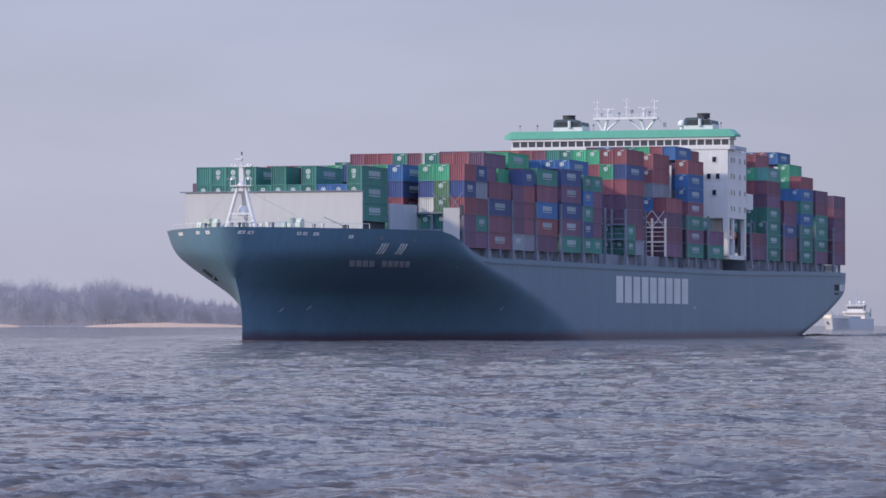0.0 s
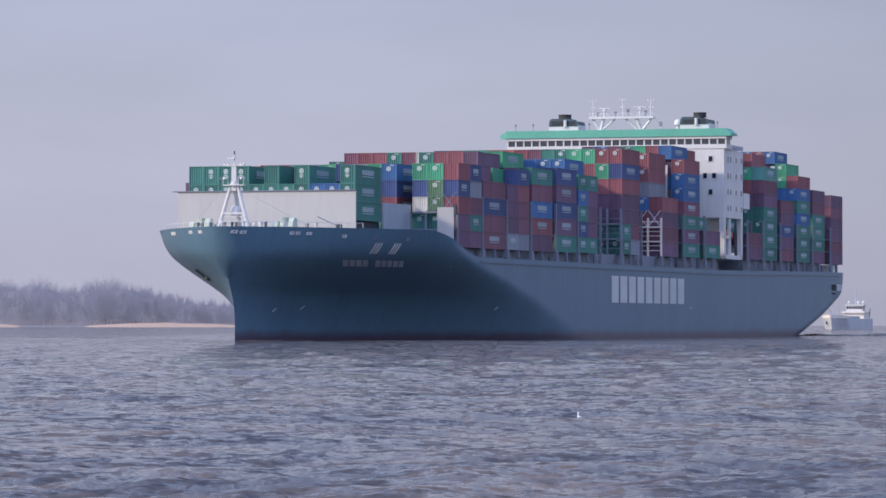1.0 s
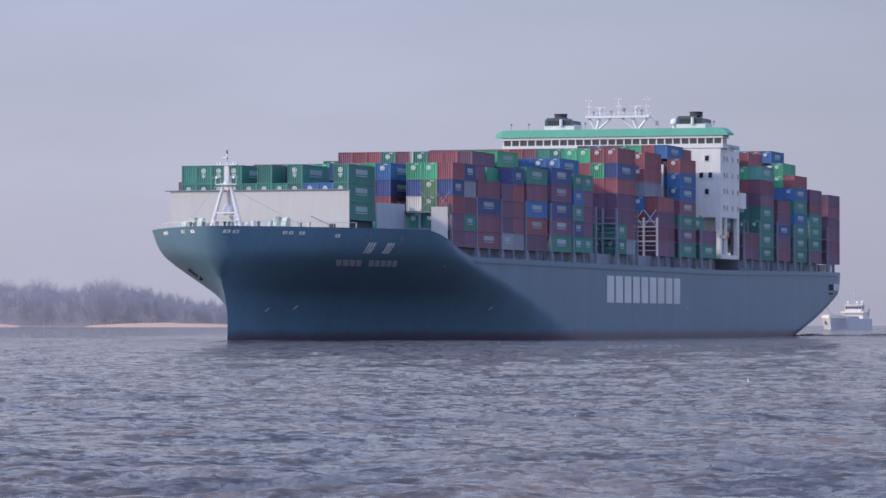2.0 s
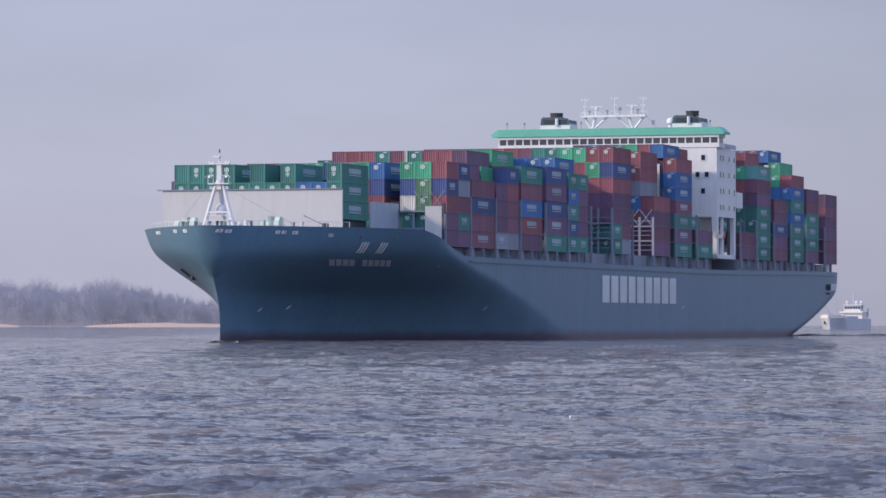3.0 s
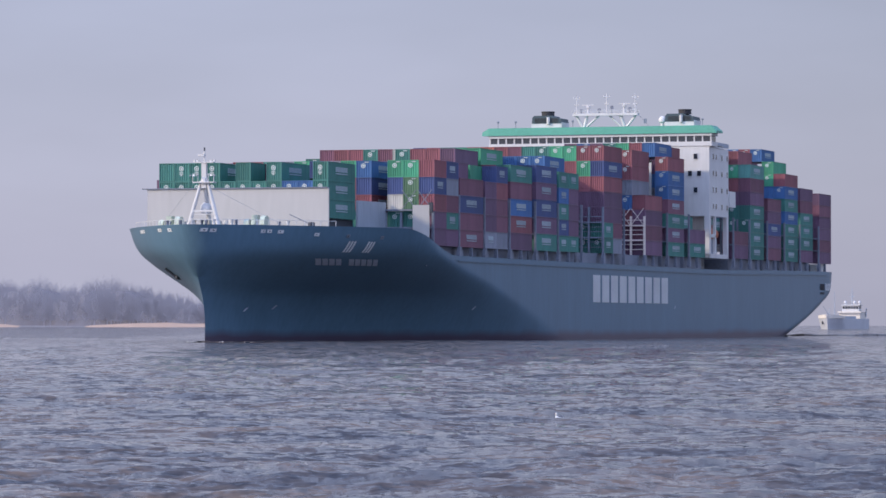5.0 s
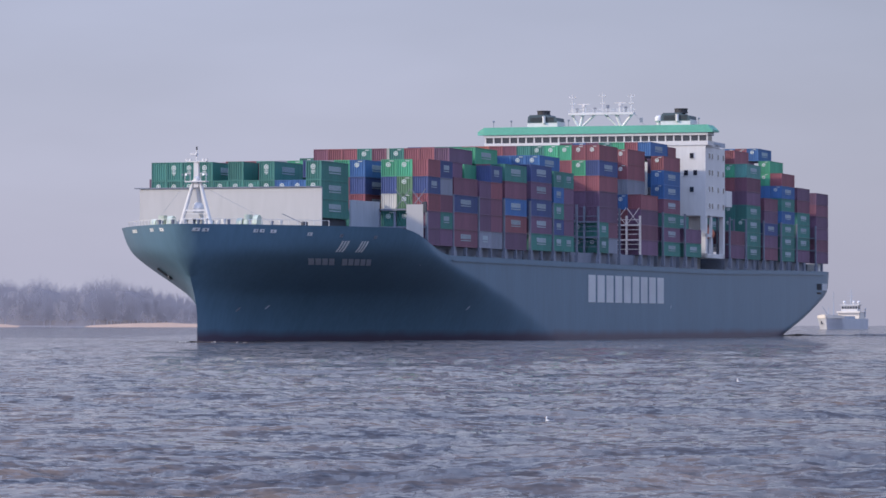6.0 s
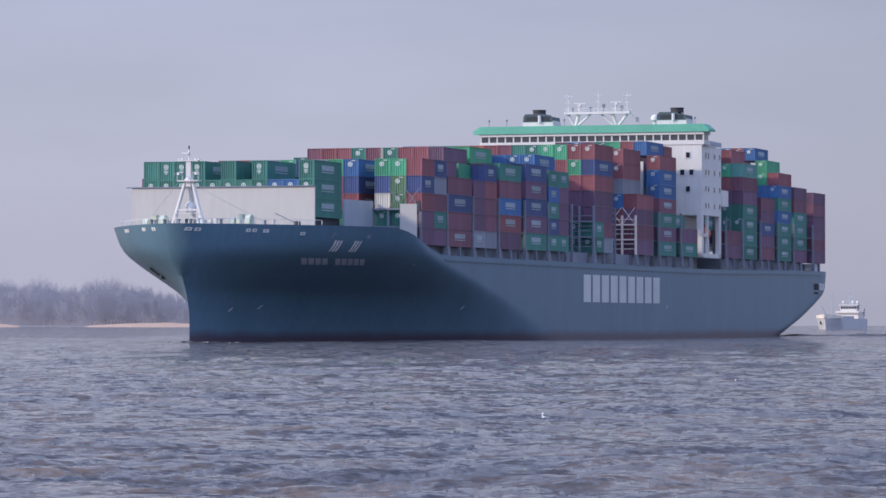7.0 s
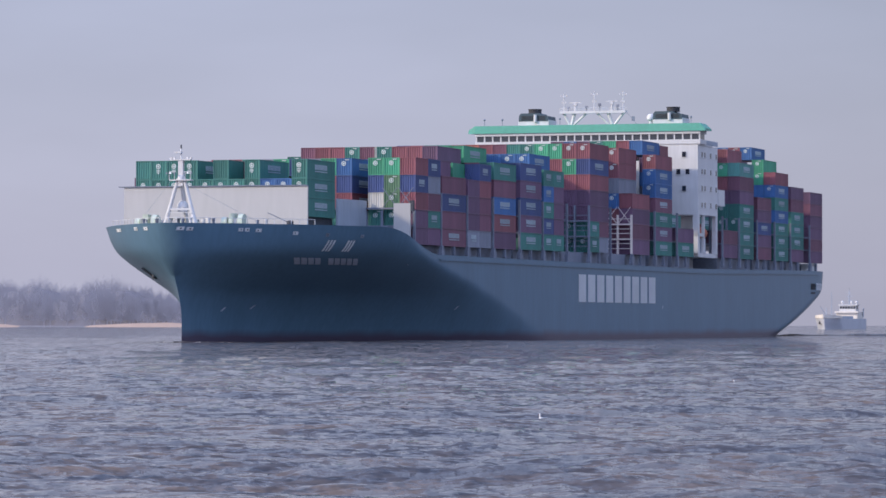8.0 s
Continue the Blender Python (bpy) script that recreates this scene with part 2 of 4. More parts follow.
def build_water():
    """One sheet to the horizon, finely divided in a fan before the camera."""
    depth = EYE[2] * 7026
    rows = [4.0, 15.0, 30.0, 42.0] + [depth / (360 - 0.62 * k) for k in range(560)]
    while rows[-1] < 5400:
        rows.append(rows[-1] * 1.02 + 2)
    nf = 960
    fine = [radians(-8.6 + 17.2 * i / nf) for i in range(nf + 1)]
    coarse = [radians(8.6 + (360 - 17.2) * i / 60) for i in range(1, 60)]
    angles = fine + coarse
    n = len(angles)
    verts, faces = [(0.0, 0.0, 0.0)], []
    for d in rows:
        step = d * d / depth
        for k, a in enumerate(angles):
            x, y = d * math.sin(a), d * math.cos(a)
            edge = min(1.0, (k + 1) / 15, max(0, nf + 1 - k) / 15)
            z = wave_height(x, y, step) * edge if k <= nf and 45 < d < 1500 else 0.0
            verts.append((x, y, z))
    for k in range(n):
        faces.append((0, 1 + (k + 1) % n, 1 + k))
    for r in range(len(rows) - 1):
        o = 1 + r * n
        for k in range(n):
            k2 = (k + 1) % n
            faces.append((o + k, o + k2, o + n + k2, o + n + k))
    me = bpy.data.meshes.new("water")
    me.from_pydata(verts, [], faces)
    me.materials.append(M_WATER)
    me.shade_smooth()
    return tagged(new("water", me), "choppy brown-grey tidal river water under a hazy sky", "water", kind="structure")


water = build_water()


# ---- far bank ----
def skyline(px):
    """Height of the far trees above the water, metres, along the bank."""
    knots = ((-400, 42), (-335, 41), (-322, 44), (-300, 37), (-275, 43), (-262, 44), (-240, 38), (-212, 31), (-190, 25), (-165, 22), (-150, 19), (-120, 12), (-95, 8))
    for (x0, h0), (x1, h1) in zip(knots, knots[1:]):
        if x0 <= px <= x1:
            return 1.1 * (h0 + (h1 - h0) * (px - x0) / (x1 - x0))
    return 40 if px < 0 else 6


def build_bank():
    bm = bmesh.new()
    nx = 240
    grid = []
    for j, (dy, h) in enumerate(((0, -0.6), (8, 0.3), (50, 1.3), (62, 0.30), (85, 0.52), (120, 0.66), (200, 0.66))):
        row = []
        for i in range(nx + 1):
            x = -560 + 470 * i / nx
            hill = h * skyline(x) * (0.92 + 0.16 * noise.noise((x * 0.05, j * 0.3, 9))) if j > 2 else h
            if i == nx:
                hill = -0.6
            row.append(bm.verts.new((x, 3000 + dy + 14 * noise.noise((x * 0.02, dy, 0)), hill + (1.6 * noise.noise((x * 0.16, j, 4)) if j > 2 else 0))))
        grid.append(row)
    for a, b in zip(grid, grid[1:]):
        for i in range(nx):
            bm.faces.new((a[i], a[i + 1], b[i + 1], b[i]))
    return tagged(part("river_bank", bm, M_SCRUB, smooth=True), "low far river bank with dull winter scrub", "river bank", kind="structure")


def build_beach():
    bm = bmesh.new()
    for x0, x1 in ((-420, -318), (-268, -150)):
        n = 24
        a, b = [], []
        for i in range(n + 1):
            u = i / n
            x = x0 + (x1 - x0) * u
            w = 1.0 if (x0 < -400 and u < 0.5) else math.sin(math.pi * (0.04 + 0.92 * u)) ** 0.6
            a.append(bm.verts.new((x, 2962, -0.3)))
            b.append(bm.verts.new((x, 2990, 0.2 + (3.0 + 1.2 * noise.noise((x * 0.05, 3, 7))) * w)))
        for i in range(n):
            bm.faces.new((a[i], a[i + 1], b[i + 1], b[i]))
    return tagged(part("beach", bm, M_SAND), "pale strip of sand along the far bank", "beach", kind="structure")


def build_woods():
    """Bare trees in many ranks: trunks, limbs and a mist of fine twigs."""
    rng = random.Random(5)
    verts, faces = [], []
    # blades lie edge-on to the sun, so the woods keep an even hazy tone
    across = Vector((0.955, 0.297, 0.0))

    def blade(p, a, ln, w):
        d = across * math.sin(a) + Vector((0, 0, math.cos(a)))
        s = (across * math.cos(a) - Vector((0, 0, math.sin(a)))) * w
        p = Vector(p)
        o = len(verts)
        verts.extend([p - s, p + s, p + d * ln])
        faces.append((o, o + 1, o + 2))

    for i in range(900):
        x = -430 + 345 * rng.random()
        depth = rng.random()
        y = 3046 + 130 * depth
        wild = 0.05 * noise.noise((x * 0.11, depth * 2, 1.7))
        top = skyline(x) * (0.60 + 0.27 * depth + 0.10 * rng.random() + wild)
        base = 1.0
        h = top - base
        blade((x, y, base), rng.uniform(-0.05, 0.05), h * 0.95, 0.42)
        for k in range(10):
            u = 0.25 + 0.5 * rng.random()
            a = rng.choice((-1, 1)) * rng.uniform(0.25, 0.75)
            blade((x, y, base + h * u), a, h * 0.42 * (1.15 - u), 0.20)
        spread = h * rng.uniform(0.16, 0.24)
        for k in range(190):
            v, w = rng.gauss(0, 0.5), rng.random()
            q = 1 - 0.75 * abs(v)
            p = (x + v * spread, y + rng.uniform(-3, 3), base + h * (0.12 + 0.80 * w * max(0.35, q)))
            blade(p, v * 0.6 + rng.uniform(-0.6, 0.6), rng.uniform(1.0, 3.2), rng.uniform(0.06, 0.30) * (1.2 - w))
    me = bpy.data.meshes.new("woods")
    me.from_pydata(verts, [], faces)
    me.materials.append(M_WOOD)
    return tagged(new("woods", me), "bare winter woods along the far bank, haze painted into their colour", "woods", kind="stuff")


build_bank()
build_beach()
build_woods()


# ---- the container ship: x runs aft from the bow, y to starboard, z up from the water ----
TURN = 17.57
SPEED = 3.04
START = (-31.3, 575.8)


def ship_pose(t):
    s, c = math.sin(radians(TURN)), math.cos(radians(TURN))
    return pose(START[0] - s * SPEED * t, START[1] - c * SPEED * t, 0, 0, 0, 90 - TURN)


def smooth(a, b, x):
    u = min(1.0, max(0.0, (x - a) / (b - a)))
    return u * u * (3 - 2 * u)


def lerp_at(x, rows):
    """A smooth curve through the rows."""
    if x <= rows[0][0]:
        return rows[0][1]
    for k in range(len(rows) - 1):
        (x0, v0), (x1, v1) = rows[k], rows[k + 1]
        if x <= x1:
            u, h = (x - x0) / (x1 - x0), x1 - x0
            m0 = (v1 - rows[k - 1][1]) / (x1 - rows[k - 1][0]) if k else (v1 - v0) / h
            m1 = (rows[k + 2][1] - v0) / (rows[k + 2][0] - x0) if k + 2 < len(rows) else (v1 - v0) / h
            return (2 * u ** 3 - 3 * u * u + 1) * v0 + (u ** 3 - 2 * u * u + u) * h * m0 + (3 * u * u - 2 * u ** 3) * v1 + (u ** 3 - u * u) * h * m1
    return rows[-1][1]


def rail_z(a):
    """Height of the hull's upper edge."""
    return 16.7 + (13.0 - 16.7) * smooth(31, 52, a) + 0.9 * smooth(200, 325, a)


STEM = ((-3, 6.0), (0, 6.2), (4, 6.1), (6.5, 5.2), (9, 3.6), (12, 1.8), (16.8, 0.0))
FULL = ((-3, 126), (0, 115), (4, 97), (8, 76), (12, 51), (14, 43), (16.8, 38))
BLUFF = ((-3, 1.25), (0, 1.22), (3, 1.17), (5.4, 1.11), (7, 1.05), (8.7, 0.93), (10.4, 0.82), (12.4, 0.73), (14.8, 0.755), (16.8, 0.79))
TAIL = ((-3, 302), (0, 310.5), (3, 318), (6, 325), (9, 332), (10.5, 334), (20, 334))
RUN = ((-3, 262), (0, 276), (4, 300), (8, 318), (10, 324), (20, 326))
TAILB = ((-3, 3), (0, 8), (3, 13), (6, 18), (9, 20.5), (20, 21.2))
BEAM = 22.9


def half_breadth(a, z):
    a0, a1 = lerp_at(z, STEM), lerp_at(z, FULL)
    u = min(1.0, max(0.0, (a - a0) / (a1 - a0)))
    b = BEAM * (1 - (1 - u ** lerp_at(z, BLUFF)) ** (2.1 - 0.65 * min(1.0, max(0.0, z / 12))))
    r0, r1 = lerp_at(z, RUN), lerp_at(z, TAIL)
    if a > r0:
        w = min(1.0, (a - r0) / (r1 - r0))
        b = b + (lerp_at(z, TAILB) - b) * w * w
    return b


def build_hull(ship):
    nu, nv = 150, 40
    bm = bmesh.new()
    sides = []
    us = [0.5 * (i / nu) ** 2.0 * 0.9 + 0.55 * (i / nu) for i in range(nu + 1)]
    us = [u / us[-1] for u in us]
    for sgn in (-1, 1):
        cols = []
        for u in us:
            zt = rail_z(u * 332)
            col = []
            for j in range(nv + 1):
                z = -2.5 + (zt + 2.5) * j / nv
                a0, a1 = lerp_at(z, STEM), lerp_at(z, TAIL)
                a = a0 + (a1 - a0) * u
                b = half_breadth(a, z)
                col.append(bm.verts.new((a, sgn * b, z)))
            a, b = u * 332, half_breadth(u * 332, zt)
            inn = max(0.0, b - 0.35)
            low = max(0.0, min(inn, half_breadth(a, zt - 1.3) - 0.35))
            ahead = 1.2 if u < 0.02 else 0.0
            col.append(bm.verts.new((a + ahead, sgn * inn, zt)))
            col.append(bm.verts.new((a + ahead, sgn * low, zt - 1.3)))
            cols.append(col)
        sides.append(cols)
        for c0, c1 in zip(cols, cols[1:]):
            for j in range(nv + 2):
                bm.faces.new((c0[j], c1[j], c1[j + 1], c0[j + 1]))
    for j in range(nv + 2):
        bm.faces.new((sides[0][-1][j], sides[1][-1][j], sides[1][-1][j + 1], sides[0][-1][j + 1]))
    bmesh.ops.remove_doubles(bm, verts=bm.verts, dist=0.002)
    hull = part("hull", bm, M_HULL, ship, "green steel hull, its paint blued for haze, with dull red boot topping", smooth=True, crease=82)
    bm = bmesh.new()
    prev = None
    for u in us[1:]:
        a = min(331.8, u * 332)
        z = rail_z(a) - 1.2
        b = max(0.05, half_breadth(a, z) - 0.3)
        row = (bm.verts.new((a, -b, z)), bm.verts.new((a, b, z)))
        if prev:
            bm.faces.new((prev[0], row[0], row[1], prev[1]))
        prev = row
    part("deck", bm, M_DECK, ship, "dark green deck plating")
    return hull


# container bays: start, foot, tier height, row pitch, and the tiers standing on each row from starboard to port
BAYS = (
    (20.6, 18.0, 2.75, 2.40, "33332333223"),
    (43.9, 14.4, 2.58, 2.49, "444445555555551555"),
    (56.9, 14.4, 2.66, 2.49, "555555555555555554"),
    (70.2, 14.45, 2.62, 2.49, "555555555555666655"),
    (84.0, 14.5, 2.72, 2.49, "555556666666666655"),
    (98.7, 14.6, 2.80, 2.49, "555566666666665555"),
    (112.2, 14.7, 2.66, 2.49, "666666666666666665"),
    (126.8, 14.8, 2.62, 2.49, "666666666666662200"),
    (140.7, 14.9, 2.67, 2.49, "666677777777777777"),
    (154.7, 14.95, 2.66, 2.49, "666677777777777100"),
    (169.0, 15.0, 2.72, 2.49, "666677777777777774"),
    (185.5, 15.1, 2.62, 2.49, "667777777788888887"),
    # inner rows unseen behind the bay ahead, raised to shade the house front
    (202.0, 15.2, 2.62, 2.49, "777777888888888832"),
    (238.0, 15.5, 2.70, 2.49, "888888888888888822"),
    (252.0, 15.5, 2.72, 2.49, "888888888888888887"),
    (267.7, 15.6, 2.52, 2.49, "888888888888888855"),
    (283.6, 15.6, 2.60, 2.49, "777777999999999987"),
    (298.5, 15.6, 2.62, 2.49, "666666666666666666"),
    (317.2, 15.65, 2.52, 2.49, "666666666666666666"),
)
# rows whose paint is known, counted from port, from the lowest tier up ("|" parts two short boxes on one place)
PAINT = {
    (20.6, 0): "green green green",
    (20.6, 4): "green green -|dark_red",
    (43.9, 0): "maroon|maroon maroon|green brick|dark_red navy|grey brick|navy",
    (43.9, 1): "grey green olive olive bright_green",
    (43.9, 2): "green green cream navy bright_green",
    (43.9, 4): "green brick brick navy blue",
    (43.9, 5): "green green brick brick bright_green",
    (43.9, 6): "green green green navy grey",
    (43.9, 7): "green green green navy navy",
    (43.9, 8): "green green green navy bright_green",
    (43.9, 9): "green green green navy grey",
    (43.9, 10): "green green green navy teal",
    (43.9, 11): "green green green navy brick",
    (43.9, 12): "green green green navy brick",
    (56.9, 0): "dark_red dark_red navy dark_red",
    (56.9, 1): "dark_red dark_red navy dark_red maroon",
    (56.9, 2): "dark_red dark_red navy dark_red brick",
    (56.9, 3): "dark_red dark_red navy dark_red bright_green",
    (70.2, 0): "grey|grey maroon|dark_red maroon|dark_red maroon|brick -|navy",
    (70.2, 1): "grey maroon maroon maroon bright_green",
    (70.2, 2): "grey maroon maroon maroon maroon maroon",
    (70.2, 3): "grey maroon maroon maroon brick brick",
    (70.2, 4): "grey maroon maroon maroon brick brick",
    (70.2, 5): "grey maroon maroon maroon brick green",
    (84.0, 0): "maroon brick blue dark_red green",
    (84.0, 1): "dark_red brick blue dark_red brick",
    (98.7, 0): "green maroon navy maroon navy",
    (98.7, 1): "green maroon navy dark_red maroon",
    (112.2, 0): "green|green navy|maroon green|maroon blue|maroon green|green",
    (112.2, 1): "green maroon maroon maroon blue blue",
    (112.2, 2): "green maroon maroon maroon brick blue",
    (112.2, 3): "green maroon maroon maroon brick blue",
    (140.7, 0): "green|grey green|dark_red maroon maroon brick navy brick",
    (140.7, 1): "green green maroon maroon brick bright_green brick",
    (140.7, 2): "green green maroon maroon maroon brick bright_green",
    (169.0, 0): "maroon dark_red maroon brick",
    (169.0, 1): "maroon dark_red brick blue grey brick brick",
    (169.0, 2): "maroon dark_red brick blue navy brick brick",
    (185.5, 0): "green maroon green dark_red blue blue brick",
    (185.5, 1): "green maroon green dark_red navy navy brick blue",
    (185.5, 2): "green maroon green dark_red navy navy brick brick",
    (202.0, 0): "green maroon",
    (202.0, 1): "green maroon green",
    (238.0, 0): "maroon dark_red",
    (238.0, 1): "maroon dark_red",
    (252.0, 0): "green green green green maroon dark_red teal",
    (252.0, 1): "green green green green maroon brick bright_green brick",
    (267.7, 0): "dark_red maroon navy maroon dark_red",
    (267.7, 1): "dark_red maroon navy maroon brick",
    (283.6, 0): "green green green blue green blue brick",
    (283.6, 1): "green green green blue bright_green blue bright_green bright_green",
    (283.6, 2): "green green green blue bright_green blue bright_green bright_green blue",
    (298.5, 0): "maroon green green green dark_red maroon",
    (317.2, 0): "maroon dark_red maroon maroon dark_red maroon",
}


TOPS = "bright_green bright_green brick maroon brick cream dark_red green brick brick dark_red"
for k, top in enumerate(TOPS.split()):
    PAINT[(84.0, k + 2)] = "maroon maroon maroon maroon brick " + top


def container_meshes(colour, length):
    """Frame with roof, one side wall and one end wall of a steel box; x along it, y across, z up from its foot."""
    w, h = 2.438, 2.6
    bm = bmesh.new()
    p = 0.14
    for x in (0, length - p):
        for y in (-w / 2, w / 2 - p):
            box(bm, x, x + p, y, y + p, 0, h)
    for y in (-w / 2, w / 2 - p):
        for z in (0, h - 0.1):
            box(bm, p, length - p, y, y + p, z, z + 0.1)
    for x in (0, length - p):
        for z in (0, h - 0.12):
            box(bm, x, x + p, -w / 2 + p, w / 2 - p, z, z + 0.12)
    box(bm, p, length - p, -w / 2 + p, w / 2 - p, h - 0.08, h - 0.02)
    box(bm, p, length - p, -w / 2 + p, w / 2 - p, 0.02, 0.08)
    frame_me = mesh_of("container_frame", bm, M_BOX[colour])

    def ribbed(run, n, depth):
        pts = []
        for i in range(n):
            u = run * i / n
            s = run / n
            pts += [(u, 0), (u + s * 0.3, 0), (u + s * 0.5, depth), (u + s * 0.8, depth)]
        return pts + [(run, 0)]

    bm = bmesh.new()
    pts = ribbed(length - 2 * p, 18 if length > 8 else 9, 0.06)
    for (u0, d0), (u1, d1) in zip(pts, pts[1:]):
        vs = [bm.verts.new((p + u, -w / 2 + 0.03 + d, z)) for u, d, z in ((u0, d0, 0.1), (u1, d1, 0.1), (u1, d1, h - 0.1), (u0, d0, h - 0.1))]
        bm.faces.new(vs)
    side_me = mesh_of("side_wall", bm, M_BOX[colour])
    bm = bmesh.new()
    pts = ribbed(w - 2 * p, 6, 0.07)
    for (u0, d0), (u1, d1) in zip(pts, pts[1:]):
        vs = [bm.verts.new((0.03 + d, -w / 2 + p + u, z)) for u, d, z in ((u0, d0, 0.12), (u1, d1, 0.12), (u1, d1, h - 0.12), (u0, d0, h - 0.12))]
        bm.faces.new(vs)
    end_me = mesh_of("end_wall", bm, M_BOX[colour])
    return frame_me, side_me, end_me


def logo_mesh(length):
    """Letter-sized bars for a side wall, with a thinner line below."""
    bm = bmesh.new()
    x0, n = length * 0.28, 9
    s = length * 0.44 / n
    for i in range(n):
        box(bm, x0 + i * s, x0 + i * s + s * 0.66, -1.235, -1.19, 1.25, 1.95)
    box(bm, x0, x0 + length * 0.43, -1.235, -1.19, 0.95, 1.08)
    return mesh_of("lettering", bm, M_LOGO)


def emblem_mesh(second):
    """A round mark: a ring about a disc, with a line of small bars beside it or a second mark below."""
    bm = bmesh.new()
    n = 16
    for r0, r1 in ((0.24, 0.36), (0.0, 0.15)):
        for k in range(n):
            quad = [(r0, k), (r1, k), (r1, k + 1), (r0, k + 1)]
            vs = [bm.verts.new((x, 0.1 + r * math.cos(j * math.tau / n), 1.8 + r * math.sin(j * math.tau / n))) for x in (0.0, 0.05) for r, j in quad]
            bm.faces.new(vs[:4])
            bm.faces.new(vs[4:])
            bm.faces.new((vs[1], vs[2], vs[6], vs[5]))
    if second:
        box(bm, 0, 0.05, -0.2, 0.4, 1.0, 1.12)
        box(bm, 0, 0.05, -0.2, 0.4, 1.22, 1.32)
        box(bm, 0, 0.05, -0.05, 0.25, 0.8, 0.92)
    else:
        box(bm, 0, 0.05, -0.75, -0.1, 2.3, 2.4)
    return mesh_of("emblem", bm, M_EMBLEM)


MESHES, LOGOS = {}, {}
EMBLEM, EMBLEM_PAIR = emblem_mesh(False), emblem_mesh(True)


def add_container(x, y, z, length, height, colour, emblem, lettering, narrow):
    key = (colour, length)
    if key not in MESHES:
        MESHES[key] = container_meshes(colour, length)
    fr, side, end = MESHES[key]
    ob = new("shipping_container", fr)
    ob.scale = (1, narrow, (height - 0.02) / 2.6)
    size = "long" if length > 8 else "short"
    tagged(ob, COLOURS[colour][1] + " " + size + " steel shipping container stacked on the ship's deck", "shipping container", "containers stacked on deck")
    new("side_wall", side).parent = ob
    new("end_wall", end).parent = ob
    if lettering:
        if length not in LOGOS:
            LOGOS[length] = logo_mesh(length)
        o = new("lettering", LOGOS[length])
        o.parent = ob
        o["label"] = "pale lettering as plain bars"
    if emblem:
        o = new("emblem", EMBLEM_PAIR if narrow < 1 else EMBLEM)
        o.parent = ob
        o["label"] = "round white emblem"
    MOVING.append((ob, pose(x, y, z)))
    return ob


def build_cargo():
    rng = random.Random(11)
    names = ["dark_red", "maroon", "brick", "orange", "green", "bright_green", "blue", "navy", "grey", "teal", "cream"]
    weights = [24, 12, 22, 5, 14, 8, 10, 10, 3, 3, 1]
    ahead = None
    rest = bmesh.new()
    slots = sorted(COLOURS)
    for a0, base, th, pitch, digits in BAYS:
        tiers = [int(d) for d in digits]
        n = len(tiers)
        shift = -0.45 if n == 11 else 0.0
        for r in range(n):
            y = (n - 1) / 2 * pitch - r * pitch + shift
            for t in range(tiers[r]):
                z = base + t * th
                port = r == n - 1 or tiers[r + 1] <= t
                starb = r == 0 or tiers[r - 1] <= t
                roof = t == tiers[r] - 1
                if ahead is None or a0 in (238.0, 43.9):
                    fore = True
                else:
                    b2, th2, n2, t2 = ahead
                    ra = round((n2 - 1) / 2 - y / 2.49)
                    fore = not 0 <= ra < n2 or b2 + t2[ra] * th2 < z + th * 0.75
                if a0 == 238.0:
                    fore = z > 37
                if a0 == 43.9 and r < 12:
                    fore = t >= 4
                if not (roof or port or starb or fore):
                    continue
                key = (a0, n - 1 - r)
                if key in PAINT and t < len(PAINT[key].split()):
                    cs = PAINT[key].split()[t].split("|")
                elif n == 11:
                    cs = ["blue" if (r in (8, 9) and t == 1) else "brick" if (r == 6 and t == 1) else "green"]
                else:
                    cs = [rng.choices(names, weights)[0]]
                    if rng.random() < 0.25:
                        cs.append(rng.choices(names, weights)[0])
                for k, c in enumerate(cs):
                    if c == "-":
                        continue
                    ln = 6.06 if len(cs) > 1 else 12.19
                    x = a0 + k * 6.12
                    if not (port or (fore and k == 0)):
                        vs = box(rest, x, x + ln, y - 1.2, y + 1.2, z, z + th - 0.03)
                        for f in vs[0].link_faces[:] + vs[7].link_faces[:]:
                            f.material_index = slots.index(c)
                        continue
                    letter = port and (c in ("green", "navy", "blue", "teal") or rng.random() < 0.10)
                    emb = fore and k == 0 and c in ("green", "bright_green", "blue", "olive", "brick") and rng.random() < (0.3 if c == "brick" else 0.85)
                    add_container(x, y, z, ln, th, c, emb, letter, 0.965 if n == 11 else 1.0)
        ahead = (base, th, n, tiers)
    me = bpy.data.meshes.new("stacked_containers")
    bmesh.ops.recalc_face_normals(rest, faces=rest.faces)
    rest.to_mesh(me)
    rest.free()
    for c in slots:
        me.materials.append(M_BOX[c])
    ob = tagged(new("stacked_containers", me), "mixed steel containers filling the inner stacks", "shipping containers", kind="stuff")
    MOVING.append((ob, Matrix.Identity(4)))


def port_box(bm, a0, a1, b0, b1, z0, z1):
    """A block given by its distances to port."""
    box(bm, a0, a1, -b1, -b0, z0, z1)


